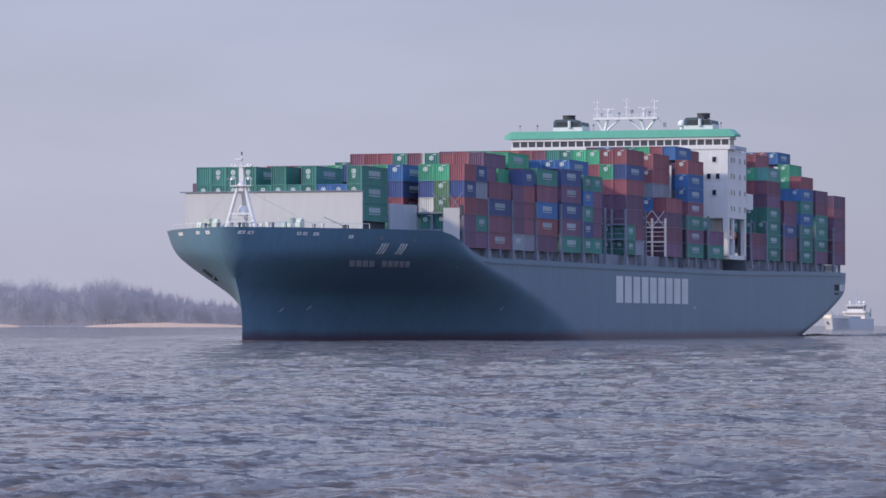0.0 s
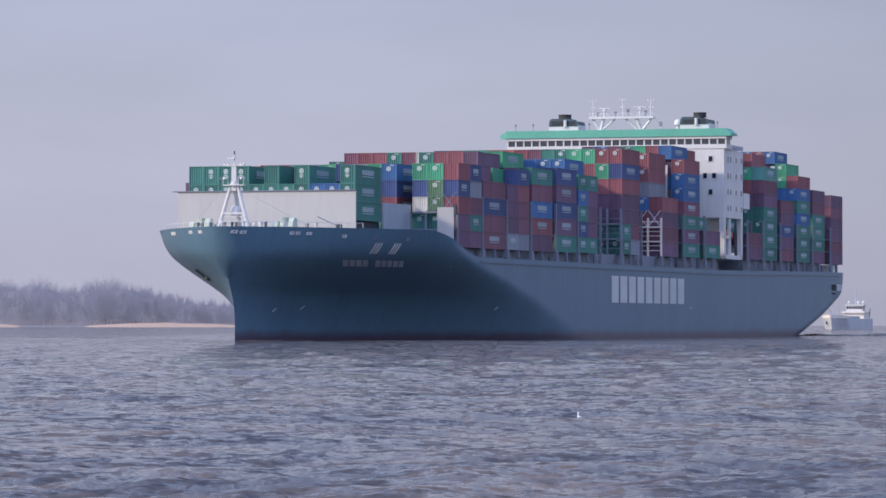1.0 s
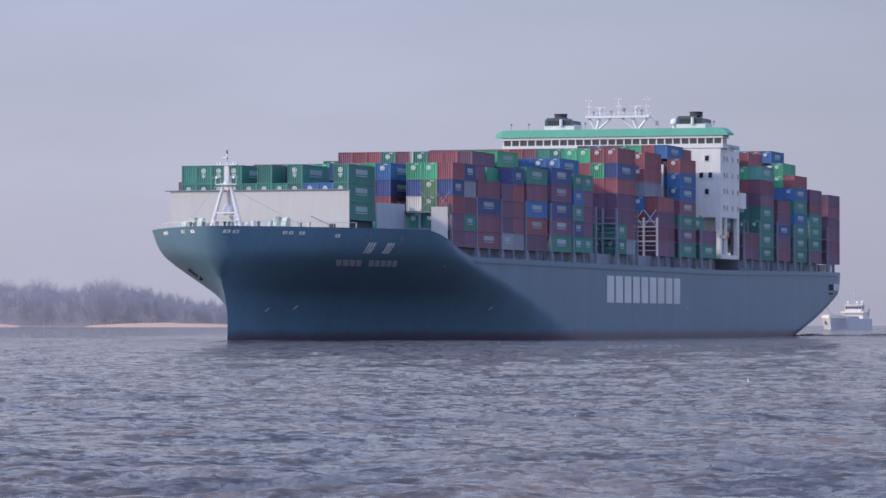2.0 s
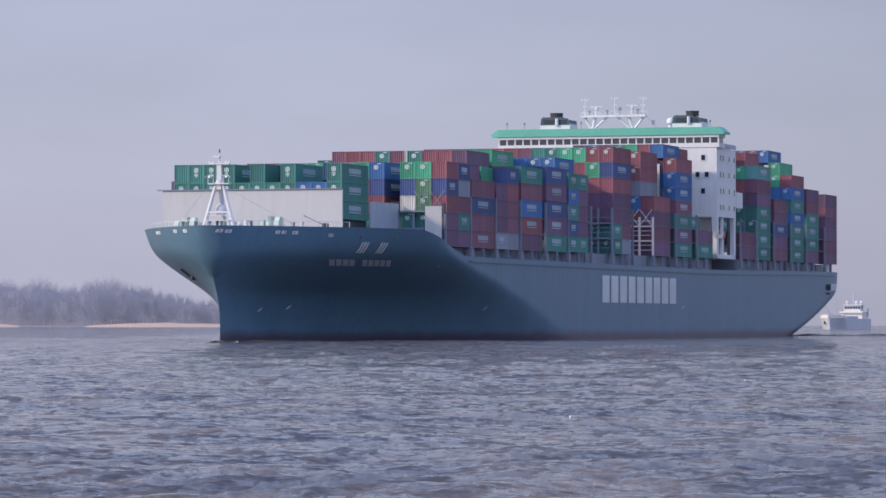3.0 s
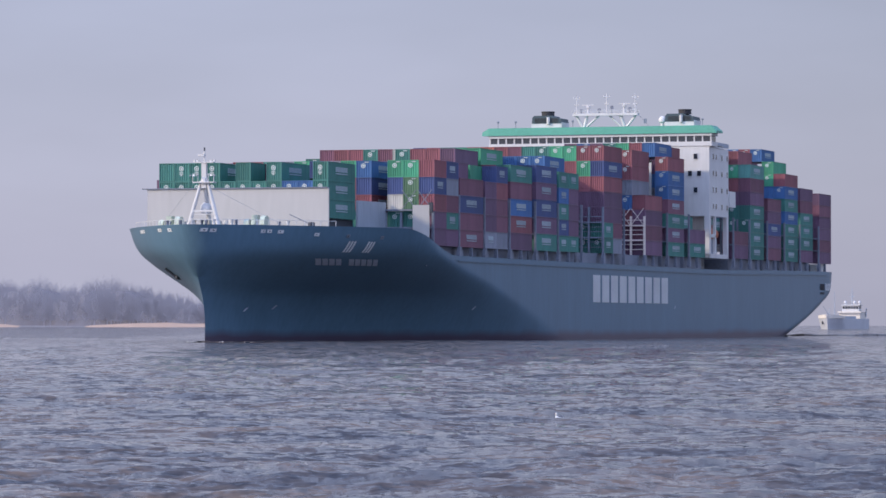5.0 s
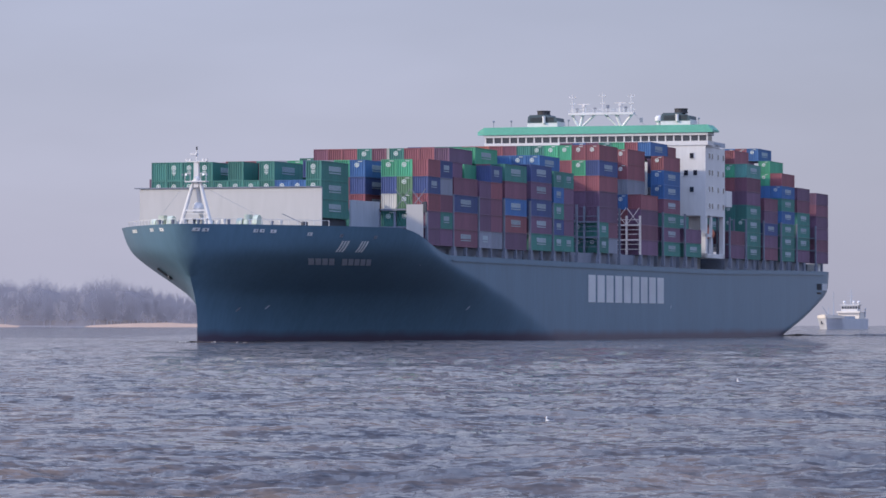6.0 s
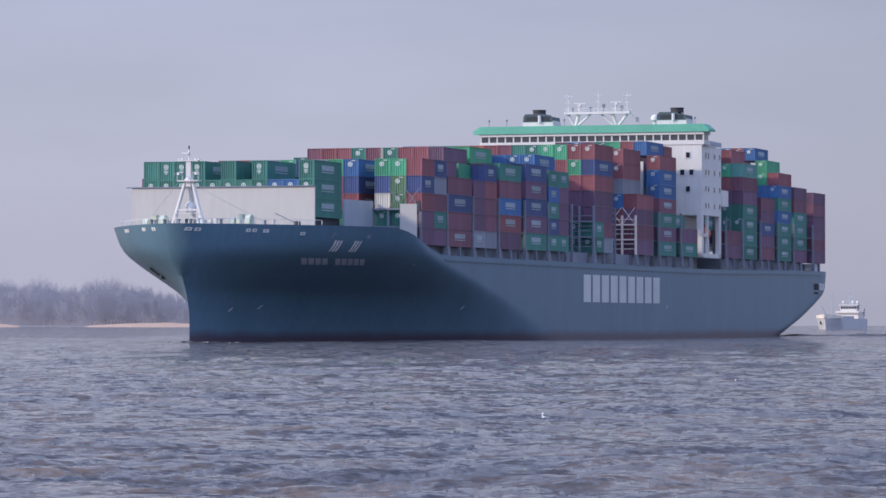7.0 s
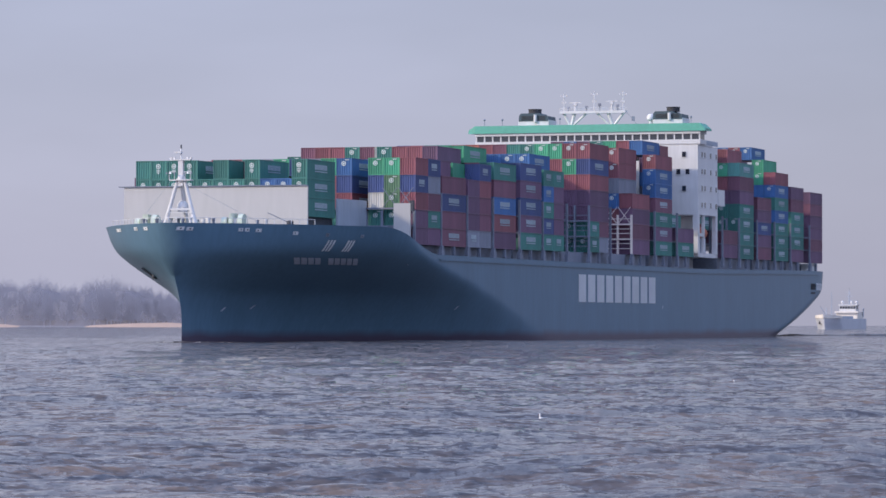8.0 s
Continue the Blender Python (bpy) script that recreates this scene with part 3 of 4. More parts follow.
def build_house(ship):
    """The accommodation block across the whole beam."""
    bm = bmesh.new()
    box(bm, 219.5, 235.3, -21.9, 21.9, 23.4, 36.7)
    box(bm, 219.6, 235.2, -17.0, 17.0, 12.0, 23.4)
    box(bm, 219.5, 231.0, -22.0, 22.0, 36.7, 37.3)
    house = part("superstructure", bm, M_WHITE, ship, "white accommodation block across the beam")
    for sg in (-1, 1):
        for a0, a1, w in ((219.5, 221.0, 1.0), (224.3, 225.0, 0.5), (233.8, 235.3, 0.8)):
            part("pillar", boxes((a0, a1, sg * 21.9 - (w if sg > 0 else 0), sg * 21.9 + (0 if sg > 0 else w), 15.3, 23.4)), M_WHITE, house)
        part("sill_beam", boxes((219.5, 235.3, min(sg * 21.9, sg * 17.0), max(sg * 21.9, sg * 17.0), 15.3, 16.1)), M_WHITE, house)
        part("cross_beam", boxes((219.5, 225, min(sg * 21.9, sg * 21.4), max(sg * 21.9, sg * 21.4), 19.3, 19.9)), M_WHITE, house)
    part("wing_sill", boxes((219.35, 224.4, -22.4, 22.4, 36.9, 37.75)), M_WHITE, house)
    part("wing_head", boxes((219.35, 224.4, -22.4, 22.4, 38.85, 39.5)), M_WHITE, house)
    glass = part("wheelhouse_glass", boxes((219.75, 224.0, -22.1, 22.1, 37.7, 38.9)), M_GLASS, house, "dark wheelhouse glass")
    n = 27
    for i in range(n + 1):
        y = -22.2 + 44.4 * i / n
        part("mullion", boxes((219.55, 219.8, y - 0.13, y + 0.13, 37.73, 38.87)), M_WHITE, glass)
    bm = bmesh.new()
    sec = ((219.1, 39.35), (219.3, 40.85), (224.2, 40.85), (224.6, 39.5))
    ends = []
    for y, drop in ((-23.4, 1.0), (-22.3, 0.0), (22.4, 0.0), (23.7, 0.8)):
        ends.append([bm.verts.new((x, y, z - (drop if z > 40 else 0))) for x, z in sec])
    for a, b in zip(ends, ends[1:]):
        for k in range(4):
            bm.faces.new((a[k], a[(k + 1) % 4], b[(k + 1) % 4], b[k]))
    bm.faces.new(ends[0])
    bm.faces.new(ends[-1][::-1])
    part("bridge_roof", bm, M_ROOF, house, "sea-green fascia and roof of the bridge")
    # ports and windows: front, then port side
    for b, z in ((19.2, 34.9), (18.1, 31.6), (19.9, 31.6), (19.2, 28.4), (10.5, 35), (2, 35), (-8, 35), (-16, 35)):
        w = part("window", boxes((219.42, 219.6, -b - 0.5, -b + 0.5, z - 0.65, z + 0.65)), M_WHITE, house)
        part("pane", boxes((219.38, 219.45, -b - 0.38, -b + 0.38, z - 0.5, z + 0.5)), M_GLASS, w)
    for z in (34.9, 31.7, 28.5, 25.3):
        for a in (222.5, 224.8, 229.5, 233.8):
            w = part("window", boxes((a - 0.55, a + 0.55, -21.98, -21.85, z - 0.6, z + 0.6)), M_WHITE, house)
            part("pane", boxes((a - 0.42, a + 0.42, -22.02, -21.95, z - 0.48, z + 0.48)), M_GLASS, w)
    part("side_balcony", boxes((235.3, 240.0, -22.2, -19.5, 25.5, 28.6)), M_WHITE, house)
    part("wing_rail", boxes((226.0, 235.2, -22.0, -21.9, 36.9, 37.8), (231.0, 235.2, -21.9, -21.8, 37.0, 37.2)), M_GREY, house)
    return house


def build_roof_gear(ship):
    """Exhaust casings, radar mast and aerials on the bridge roof."""
    for b0, b1, drum in ((-14.3, -8.2, -11.6), (12.5, 18.4, 16.0)):
        funnel = part("funnel_casing", boxes((221.5, 227, -b1, -b0, 39.0, 42.0)), M_WHITE, ship, "white casing below the exhaust stack")
        bm = bmesh.new()
        lo, hi = b0 + 0.05, b1 - 0.05
        ring = ((lo, 41.75), (hi, 41.75), (hi - 0.15, 42.75), (hi - 1.7, 43.0), (hi - 1.9, 43.3), (lo + 0.5, 43.3), (lo + 0.1, 42.9))
        ends = [[bm.verts.new((x, -p, z)) for p, z in ring] for x in (221.45, 226.9)]
        bm.faces.new(ends[0])
        bm.faces.new(ends[1][::-1])
        for k in range(len(ring)):
            j = (k + 1) % len(ring)
            bm.faces.new((ends[0][k], ends[1][k], ends[1][j], ends[0][j]))
        part("exhaust_housing", bm, M_FUNNEL, funnel, "dark green-black exhaust stack")
        part("louvre", boxes(*[(221.38, 221.46, -hi + 0.6, -lo - 0.6, 42.0 + 0.22 * k, 42.1 + 0.22 * k) for k in range(4)]), M_SOOT, funnel)
        bm = bmesh.new()
        turned(bm, (223.8, -drum, 43.3), ((1.35, 0), (1.35, 0.1), (1.25, 0.15), (1.25, 0.7), (1.33, 0.75), (1.33, 0.9), (1.1, 0.9)), 20)
        part("uptake", bm, M_SOOT, funnel, "sooty round uptake")
        bm = bmesh.new()
        rod(bm, (221.3, -(b0 + b1) / 2 - 0.4, 41.6), (221.3, -(b0 + b1) / 2 - 0.4, 43.0), 0.32)
        part("vent_cowl", bm, M_WHITE, funnel)
    mast = part("radar_mast", boxes((222.2, 223.6, -6.9, 6.2, 43.15, 43.65)), M_WHITE, ship, "white goalpost radar mast on the bridge roof")
    # two splayed trestles and their raking braces
    for b0, b1, r in ((-4.2, -5.6, 0.26), (-4.0, -3.4, 0.34), (-3.9, -0.9, 0.22), (4.3, 3.3, 0.34), (4.4, 6.5, 0.26), (3.8, 1.0, 0.2)):
        bm = bmesh.new()
        rod(bm, (222.9, -b0, 40.7), (222.9, -b1, 43.3), r)
        part("strut", bm, M_WHITE, mast)
    bm = bmesh.new()
    for x in (222.2, 223.6):
        for k in range(14):
            y = -6.9 + 13.1 * k / 13
            rod(bm, (x, y, 43.65), (x, y, 44.25), 0.035, n=5)
        for z in (43.95, 44.25):
            rod(bm, (x, -6.9, z), (x, 6.2, z), 0.03, n=5)
    part("platform_rail", bm, M_WHITE, mast)
    for b, h in ((-5.5, 3.6), (0.55, 3.9), (6.3, 3.7), (-1.0, 1.0), (1.6, 1.5), (-4.6, 0.9), (5.2, 1.2)):
        bm = bmesh.new()
        rod(bm, (222.9, -b, 43.6), (222.9, -b, 43.6 + h), 0.13, 0.07)
        if h > 3:
            for u, w in ((0.45, 0.35), (0.82, 0.6)):
                z = 43.6 + h * u
                rod(bm, (222.9, -b - w, z), (222.9, -b + w, z), 0.06, n=6)
                for sg in (-1, 1):
                    box(bm, 222.8, 223.0, -b + sg * w - 0.1, -b + sg * w + 0.1, z, z + 0.32)
        else:
            box(bm, 222.7, 223.1, -b - 0.25, -b + 0.25, 43.6 + h * 0.6, 43.6 + h)
        part("aerial", bm, M_WHITE if h > 3 else M_LASH, mast)
    for b, top in ((-3.2, 45.2), (4.1, 45.4)):
        bm = bmesh.new()
        box(bm, 222.75, 223.05, -b - 1.2, -b + 1.2, top, top + 0.16)
        rod(bm, (222.9, -b, 43.6), (222.9, -b, top), 0.3, 0.16)
        box(bm, 222.5, 223.3, -b - 0.3, -b + 0.3, top - 0.55, top - 0.1)
        part("radar_scanner", bm, M_WHITE, mast, "long white radar scanner bar")
    bm = bmesh.new()
    rod(bm, (222.9, -7.0, 43.3), (222.9, -9.0, 41.0), 0.03, n=5)
    box(bm, 222.85, 222.95, -8.6, -8.0, 41.6, 42.5)
    part("halyard", bm, M_LASH, mast, "signal halyard with a small dark flag")
    for b in (-21, -17.4, -5.8, 20.2):
        bm = bmesh.new()
        rod(bm, (221, -b, 40.7), (221, -b, 42.0), 0.06)
        turned(bm, (221, -b, 41.9), ((0.12, 0), (0.22, 0.12), (0.22, 0.3), (0.1, 0.4)), 8)
        part("deck_light", bm, M_LASH, ship)
    bm = bmesh.new()
    turned(bm, (222, -12.0, 40.75), ((0.4, 0), (0.4, 0.7), (0.75, 1.0), (0.8, 1.5), (0.55, 1.95), (0.2, 2.1)), 12)
    part("satellite_dome", bm, M_WHITE, ship, "white satellite dome", smooth=True)


def build_lashing(ship):
    """Steel lashing bridges between the bays, with their feet on the deck edge."""
    for k, (a0, base, th, pitch, digits) in enumerate(BAYS):
        if k == 0:
            continue
        a = a0 - 0.55
        cream = a0 == 169.0
        mat = M_CREAM if cream else M_LASH
        high = base + (7.0 if cream else 8.0 if a0 > 50 else 5.0)
        br = part("lashing_bridge", boxes((a - 0.28, a + 0.28, -22.2, 22.2, base + 2.55, base + 2.8), (a - 0.28, a + 0.28, -22.2, 22.2, base + 5.2, base + 5.45)), mat, ship, "steel lashing bridge between container bays")
        for b in (22.35, 19.85, 17.35, 14.9, -14.9, -17.35, -19.85, -22.35):
            part("post", boxes((a - 0.2, a + 0.2, -b - 0.17, -b + 0.17, base - (1.8 if abs(b) > 22 and a0 > 50 else 0.0), high)), mat, br)
        for b in (22.45, -22.45) if a0 > 50 else ():
            part("foot", boxes((a - 0.75, a + 0.75, -b - 0.28, -b + 0.28, base - 1.9, base - 0.55), (a - 0.45, a + 0.45, -b - 0.24, -b + 0.24, base - 0.55, base)), M_LASH, br)
        if a0 in (169.0, 126.8, 154.7, 140.7):
            for z in (base + 1.0, base + 1.9, base + 3.7, base + 4.5, base + 6.3):
                bm = bmesh.new()
                rod(bm, (a, -22.2, z), (a, -15.0, z), 0.07, n=6)
                part("guard_rail", bm, mat, br)
        if cream or a0 in (43.9, 112.2):
            for b in (17.4, 19.9):
                for p, q in (((a, -b, base + 5.4), (a, -b - 2.3, base + 8.4)), ((a, -b - 2.3, base + 5.4), (a, -b, base + 8.4))):
                    bm = bmesh.new()
                    rod(bm, p, q, 0.06, n=6)
                    part("lashing_rod", bm, mat, br)
        if a0 not in (43.9, 126.8, 154.7):
            part("pedestal", boxes((a0 + 5.88, a0 + 6.32, -22.5, -22.0, base - 1.9, base - 0.02)), M_LASH, ship)


def hull_point(a, z, off=0.04, side=-1):
    b = half_breadth(a, z) + off
    return Vector((a, side * b, z))


def hull_patch(corners, off=0.05, side=-1, nu=3, nv=3):
    """A thin plate lying on the hull's skin; corners (x, z) go round."""
    bm = bmesh.new()
    (a0, z0), (a1, z1), (a2, z2), (a3, z3) = corners
    grid = []
    for i in range(nu + 1):
        u = i / nu
        row = []
        for j in range(nv + 1):
            v = j / nv
            a = (a0 * (1 - u) + a1 * u) * (1 - v) + (a3 * (1 - u) + a2 * u) * v
            z = (z0 * (1 - u) + z1 * u) * (1 - v) + (z3 * (1 - u) + z2 * u) * v
            row.append(bm.verts.new(hull_point(a, z, off, side)))
        grid.append(row)
    for r, s in zip(grid, grid[1:]):
        for j in range(nv):
            bm.faces.new((r[j], s[j], s[j + 1], r[j + 1]))
    bmesh.ops.solidify(bm, geom=bm.faces[:], thickness=0.03)
    return bm


def build_marks(ship):
    """Painted marks, fairleads and anchor on the hull."""
    for i in range(9):
        a = 131.5 + 5.87 * i
        part("hull_letter", hull_patch(((a, 6.3), (a + 4.75, 6.3), (a + 4.75, 11.0), (a, 11.0)), 0.05), M_LETTER, ship, "pale grey painted letter as a plain block")
    # ship's name as leaning bars
    a = 18.85
    for i in range(10):
        if i != 4:
            part("name_letter", hull_patch(((a, 11.12), (a + 1.02, 11.13), (a - 0.55, 12.05), (a - 1.55, 12.04)), 0.05), M_NAME, ship, "grey painted letter as a plain bar")
        a += 1.27
    for a in (20.9, 24.7):
        for k in range(3):
            part("name_character", hull_patch(((a + 0.55 * k, 13.0), (a + 0.36 + 0.55 * k, 13.0), (a + 0.5 + 0.55 * k, 14.6), (a + 0.14 + 0.55 * k, 14.6)), 0.05), M_LETTER, ship, "pale painted stroke")
    # pale plates paint the light seen through the fairleads, dark patches their throats
    for a0, a1, side, z in ((0.9, 1.5, -1, 15.9), (1.7, 2.3, -1, 15.85), (7.2, 7.8, -1, 15.8), (8.0, 8.6, -1, 15.8), (9.4, 10.2, -1, 15.75), (14.8, 15.6, -1, 15.45), (20.3, 20.9, -1, 15.3), (27, 27.7, -1, 15.2), (11.0, 13.4, 1, 15.95), (5.0, 6.0, 1, 15.98), (2.7, 3.5, 1, 15.95)):
        f = part("fairlead", hull_patch(((a0, z - 0.22), (a1, z - 0.22), (a1, z + 0.26), (a0, z + 0.26)), 0.05, side), M_LETTER if a0 < 20 else M_GREY, ship, "pale plate painting the light seen through a bulwark fairlead")
        part("throat", hull_patch(((a0 + 0.22, z - 0.06), (a0 + 0.38, z - 0.06), (a0 + 0.38, z + 0.1), (a0 + 0.22, z + 0.1)), 0.10, side), M_DARK, f)
    for a, z in ((14.2, 4.6), (19.9, 4.95), (69.2, 5.0), (188.0, 5.6)):
        part("thruster_mark", hull_patch(((a, z - 0.2), (a + 0.4, z - 0.2), (a + 0.9, z + 0.35), (a + 0.5, z + 0.35)), 0.05), M_NAME, ship)
    for side in (1,):
        bm = bmesh.new()
        lo, hi = hull_point(15.0, 9.2, 0.15, side), hull_point(14.0, 10.7, 0.15, side)
        rod(bm, lo, hi, 0.22)
        rod(bm, lo + Vector((-0.8, 0, 0.1)), lo + Vector((0.8, 0, 0.1)), 0.28)
        rod(bm, lo + Vector((-0.8, 0, 0.1)), lo + Vector((-0.9, 0, 0.9)), 0.25, 0.1)
        rod(bm, lo + Vector((0.8, 0, 0.1)), lo + Vector((0.9, 0, 0.9)), 0.25, 0.1)
        part("anchor", bm, M_DARK, ship, "black stockless anchor housed at the bow")
    # mooring ports at the stern, as plates on the skin: dark for shade, white for sky
    part("mooring_port_plate", hull_patch(((315.4, 9.9), (319.6, 9.9), (319.6, 11.2), (315.4, 11.2)), 0.06), M_DARK, ship, "dark plate painting the shade in a mooring opening")
    part("mooring_port_plate", hull_patch(((320.4, 9.8), (326.0, 9.8), (326.0, 11.3), (320.4, 11.3)), 0.08), M_LETTER, ship, "white plate painting the sky seen through a mooring opening")
    part("mooring_port_plate", hull_patch(((315.4, 9.0), (319.6, 9.0), (319.6, 9.4), (315.4, 9.4)), 0.06), M_DARK, ship, "dark plate painting the shade in a mooring opening")
    # rubbing strip along the deck edge
    bm = bmesh.new()
    for sg in (-1, 1):
        prev = None
        for k in range(60):
            a = 54 + (322 - 54) * k / 59
            z = rail_z(a) - 0.75
            b = half_breadth(a, z)
            row = [bm.verts.new((a, sg * (b + d), z + h)) for d, h in ((-0.05, 0.12), (0.16, 0.12), (0.16, -0.12), (-0.05, -0.12))]
            if prev:
                for j in range(4):
                    bm.faces.new((prev[j], row[j], row[(j + 1) % 4], prev[(j + 1) % 4]))
            prev = row
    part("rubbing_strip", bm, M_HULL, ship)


def build_forecastle(ship):
    """Foremast, windlasses, vent and rails on the forecastle."""
    mast = part("foremast", boxes((5.7, 6.3, -0.35, 0.35, 22.0, 25.6)), M_WHITE, ship, "white tripod foremast with lamps and platforms")
    for y, x in ((-2.6, 5.6), (2.6, 5.6), (0.0, 8.6)):
        bm = bmesh.new()
        rod(bm, (x, y, 15.4), (6.0, y * 0.18, 23.0), 0.34, 0.24, 10)
        part("leg", bm, M_WHITE, mast)
    part("cross_beam", boxes((5.5, 5.9, -1.5, 1.5, 18.6, 18.85)), M_WHITE, mast)
    bm = bmesh.new()
    turned(bm, (6.0, 0, 22.4), ((0.3, 0), (0.55, 0.3), (0.5, 0.9), (0.3, 1.3)), 12)
    part("mast_head", bm, M_WHITE, mast)
    bm = bmesh.new()
    box(bm, 5.4, 6.6, -1.6, 1.6, 22.75, 22.9)
    for y in (-1.6, -0.8, 0.8, 1.6):
        rod(bm, (5.5, y, 22.9), (5.5, y, 24.0), 0.05, n=6)
    rod(bm, (5.5, -1.6, 24.0), (5.5, -0.7, 24.0), 0.05, n=6)
    rod(bm, (5.5, 0.7, 24.0), (5.5, 1.6, 24.0), 0.05, n=6)
    part("platform", bm, M_WHITE, mast)
    bm = bmesh.new()
    box(bm, 5.6, 6.4, -1.5, 1.5, 25.6, 25.75)
    for y in (-1.5, -1.0, 1.0, 1.5):
        box(bm, 5.8, 6.1, y - 0.15, y + 0.15, 25.75, 26.05)
    box(bm, 5.6, 6.3, -0.1, 0.9, 26.6, 26.85)
    rod(bm, (6, 0, 25.6), (6, 0, 27.3), 0.13, 0.1)
    part("crosstree", bm, M_WHITE, mast)
    bm = bmesh.new()
    rod(bm, (6, 0, 27.3), (6, 0, 27.8), 0.12)
    part("lantern", bm, M_DARK, mast)
    for sg in (-1, 1):
        for k in range(3):
            bm = bmesh.new()
            y = sg * (0.75 + 0.55 * k)
            rod(bm, (5.3, y, 23.75), (5.1, y, 23.8), 0.09, 0.14, 8)
            part("floodlight", bm, M_LETTER if k % 2 else M_LASH, mast, "small round floodlight")
    bm = bmesh.new()
    for k in range(22):
        z = 15.8 + 0.3 * k
        u = (z - 15.4) / 7.6
        x, y = 8.6 - 2.6 * u, 0.0
        rod(bm, (x + 0.3, y - 0.22, z), (x + 0.3, y + 0.22, z), 0.03, n=5)
    for sg in (-0.22, 0.22):
        rod(bm, (8.9, sg, 15.4), (6.4, sg, 22.6), 0.035, n=5)
    part("ladder", bm, M_WHITE, mast)
    part("crosswalk", boxes((5.3, 6.9, -2.0, 2.0, 17.45, 17.6), (5.3, 5.36, -2.0, 2.0, 18.2, 18.28)), M_WHITE, mast)
    bm = bmesh.new()
    turned(bm, (7.2, 0.2, 18.4), ((0.75, 0), (0.85, 0.5), (0.75, 1.1), (0.45, 1.5), (0.15, 1.65)), 14)
    part("dome", bm, M_WHITE, mast, smooth=True)
    bm = bmesh.new()
    turned(bm, (9.5, 0.4, 15.2), ((1.9, 0), (1.9, 0.9), (1.75, 1.6), (1.2, 2.2), (0.5, 2.4)), 18)
    part("ventilator", bm, M_WINCH, ship, "pale green mushroom ventilator", smooth=True)
    for x, y in ((10.5, -6.3), (11.5, 7.2)):
        w = part("windlass", boxes((x - 1.0, x + 1.0, y - 2.0, y + 2.0, 15.3, 16.2)), M_WINCH, ship, "pale green anchor windlass")
        for dy, r in ((-1.2, 1.25), (0.2, 0.95), (1.4, 0.8)):
            bm = bmesh.new()
            rod(bm, (x, y + dy - 0.35, 16.9), (x, y + dy + 0.35, 16.9), r, n=14)
            part("drum", bm, M_WINCH, w)
        part("gear_case", boxes((x - 0.8, x + 0.6, y - 0.3, y + 0.5, 16.2, 18.2)), M_WINCH, w)
    rng = random.Random(4)
    for k in range(30):
        x = rng.uniform(3, 17)
        y = rng.uniform(-0.8, 0.8) * half_breadth(x, 16.5)
        bm = bmesh.new()
        turned(bm, (x, y, 15.3), ((0.22, 0), (0.22, rng.uniform(1.4, 2.0)), (0.3, 2.05), (0.3, 2.15)), 8)
        part("bollard", bm, M_WHITE if k % 3 else M_LASH, ship)
    for sg in (-1, 1):
        prev = None
        for k in range(15):
            x = 1.0 + 17.5 * k / 14
            p = Vector((x, sg * (half_breadth(x, 16.7) - 0.5), 16.7))
            bm = bmesh.new()
            rod(bm, p, p + Vector((0, 0, 0.75)), 0.05, n=6)
            part("stanchion", bm, M_WHITE, ship)
            if prev:
                bm = bmesh.new()
                rod(bm, prev + Vector((0, 0, 0.75)), p + Vector((0, 0, 0.75)), 0.035, n=6)
                part("hand_rail", bm, M_WHITE, ship)
            prev = p
    for p, q in (((6, 1.5, 22.8), (12, 9.0, 16.8)), ((6, -1.2, 22.0), (14, -9.5, 16.6))):
        bm = bmesh.new()
        rod(bm, p, q, 0.02, n=6)
        part("stay", bm, M_GREY, mast)
    bm = bmesh.new()
    turned(bm, (16.2, -12.6, 15.2), ((0.35, 0), (0.35, 1.3), (0.5, 1.4), (0.5, 2.0), (0.3, 2.1)), 12)
    part("fender_drum", bm, M_DARK, ship, "dark roller at the forecastle edge")
    bm = bmesh.new()
    rod(bm, (16.3, -12.4, 17.0), (15.2, -9.6, 18.4), 0.07, n=6)
    part("davit_arm", bm, M_LASH, ship)


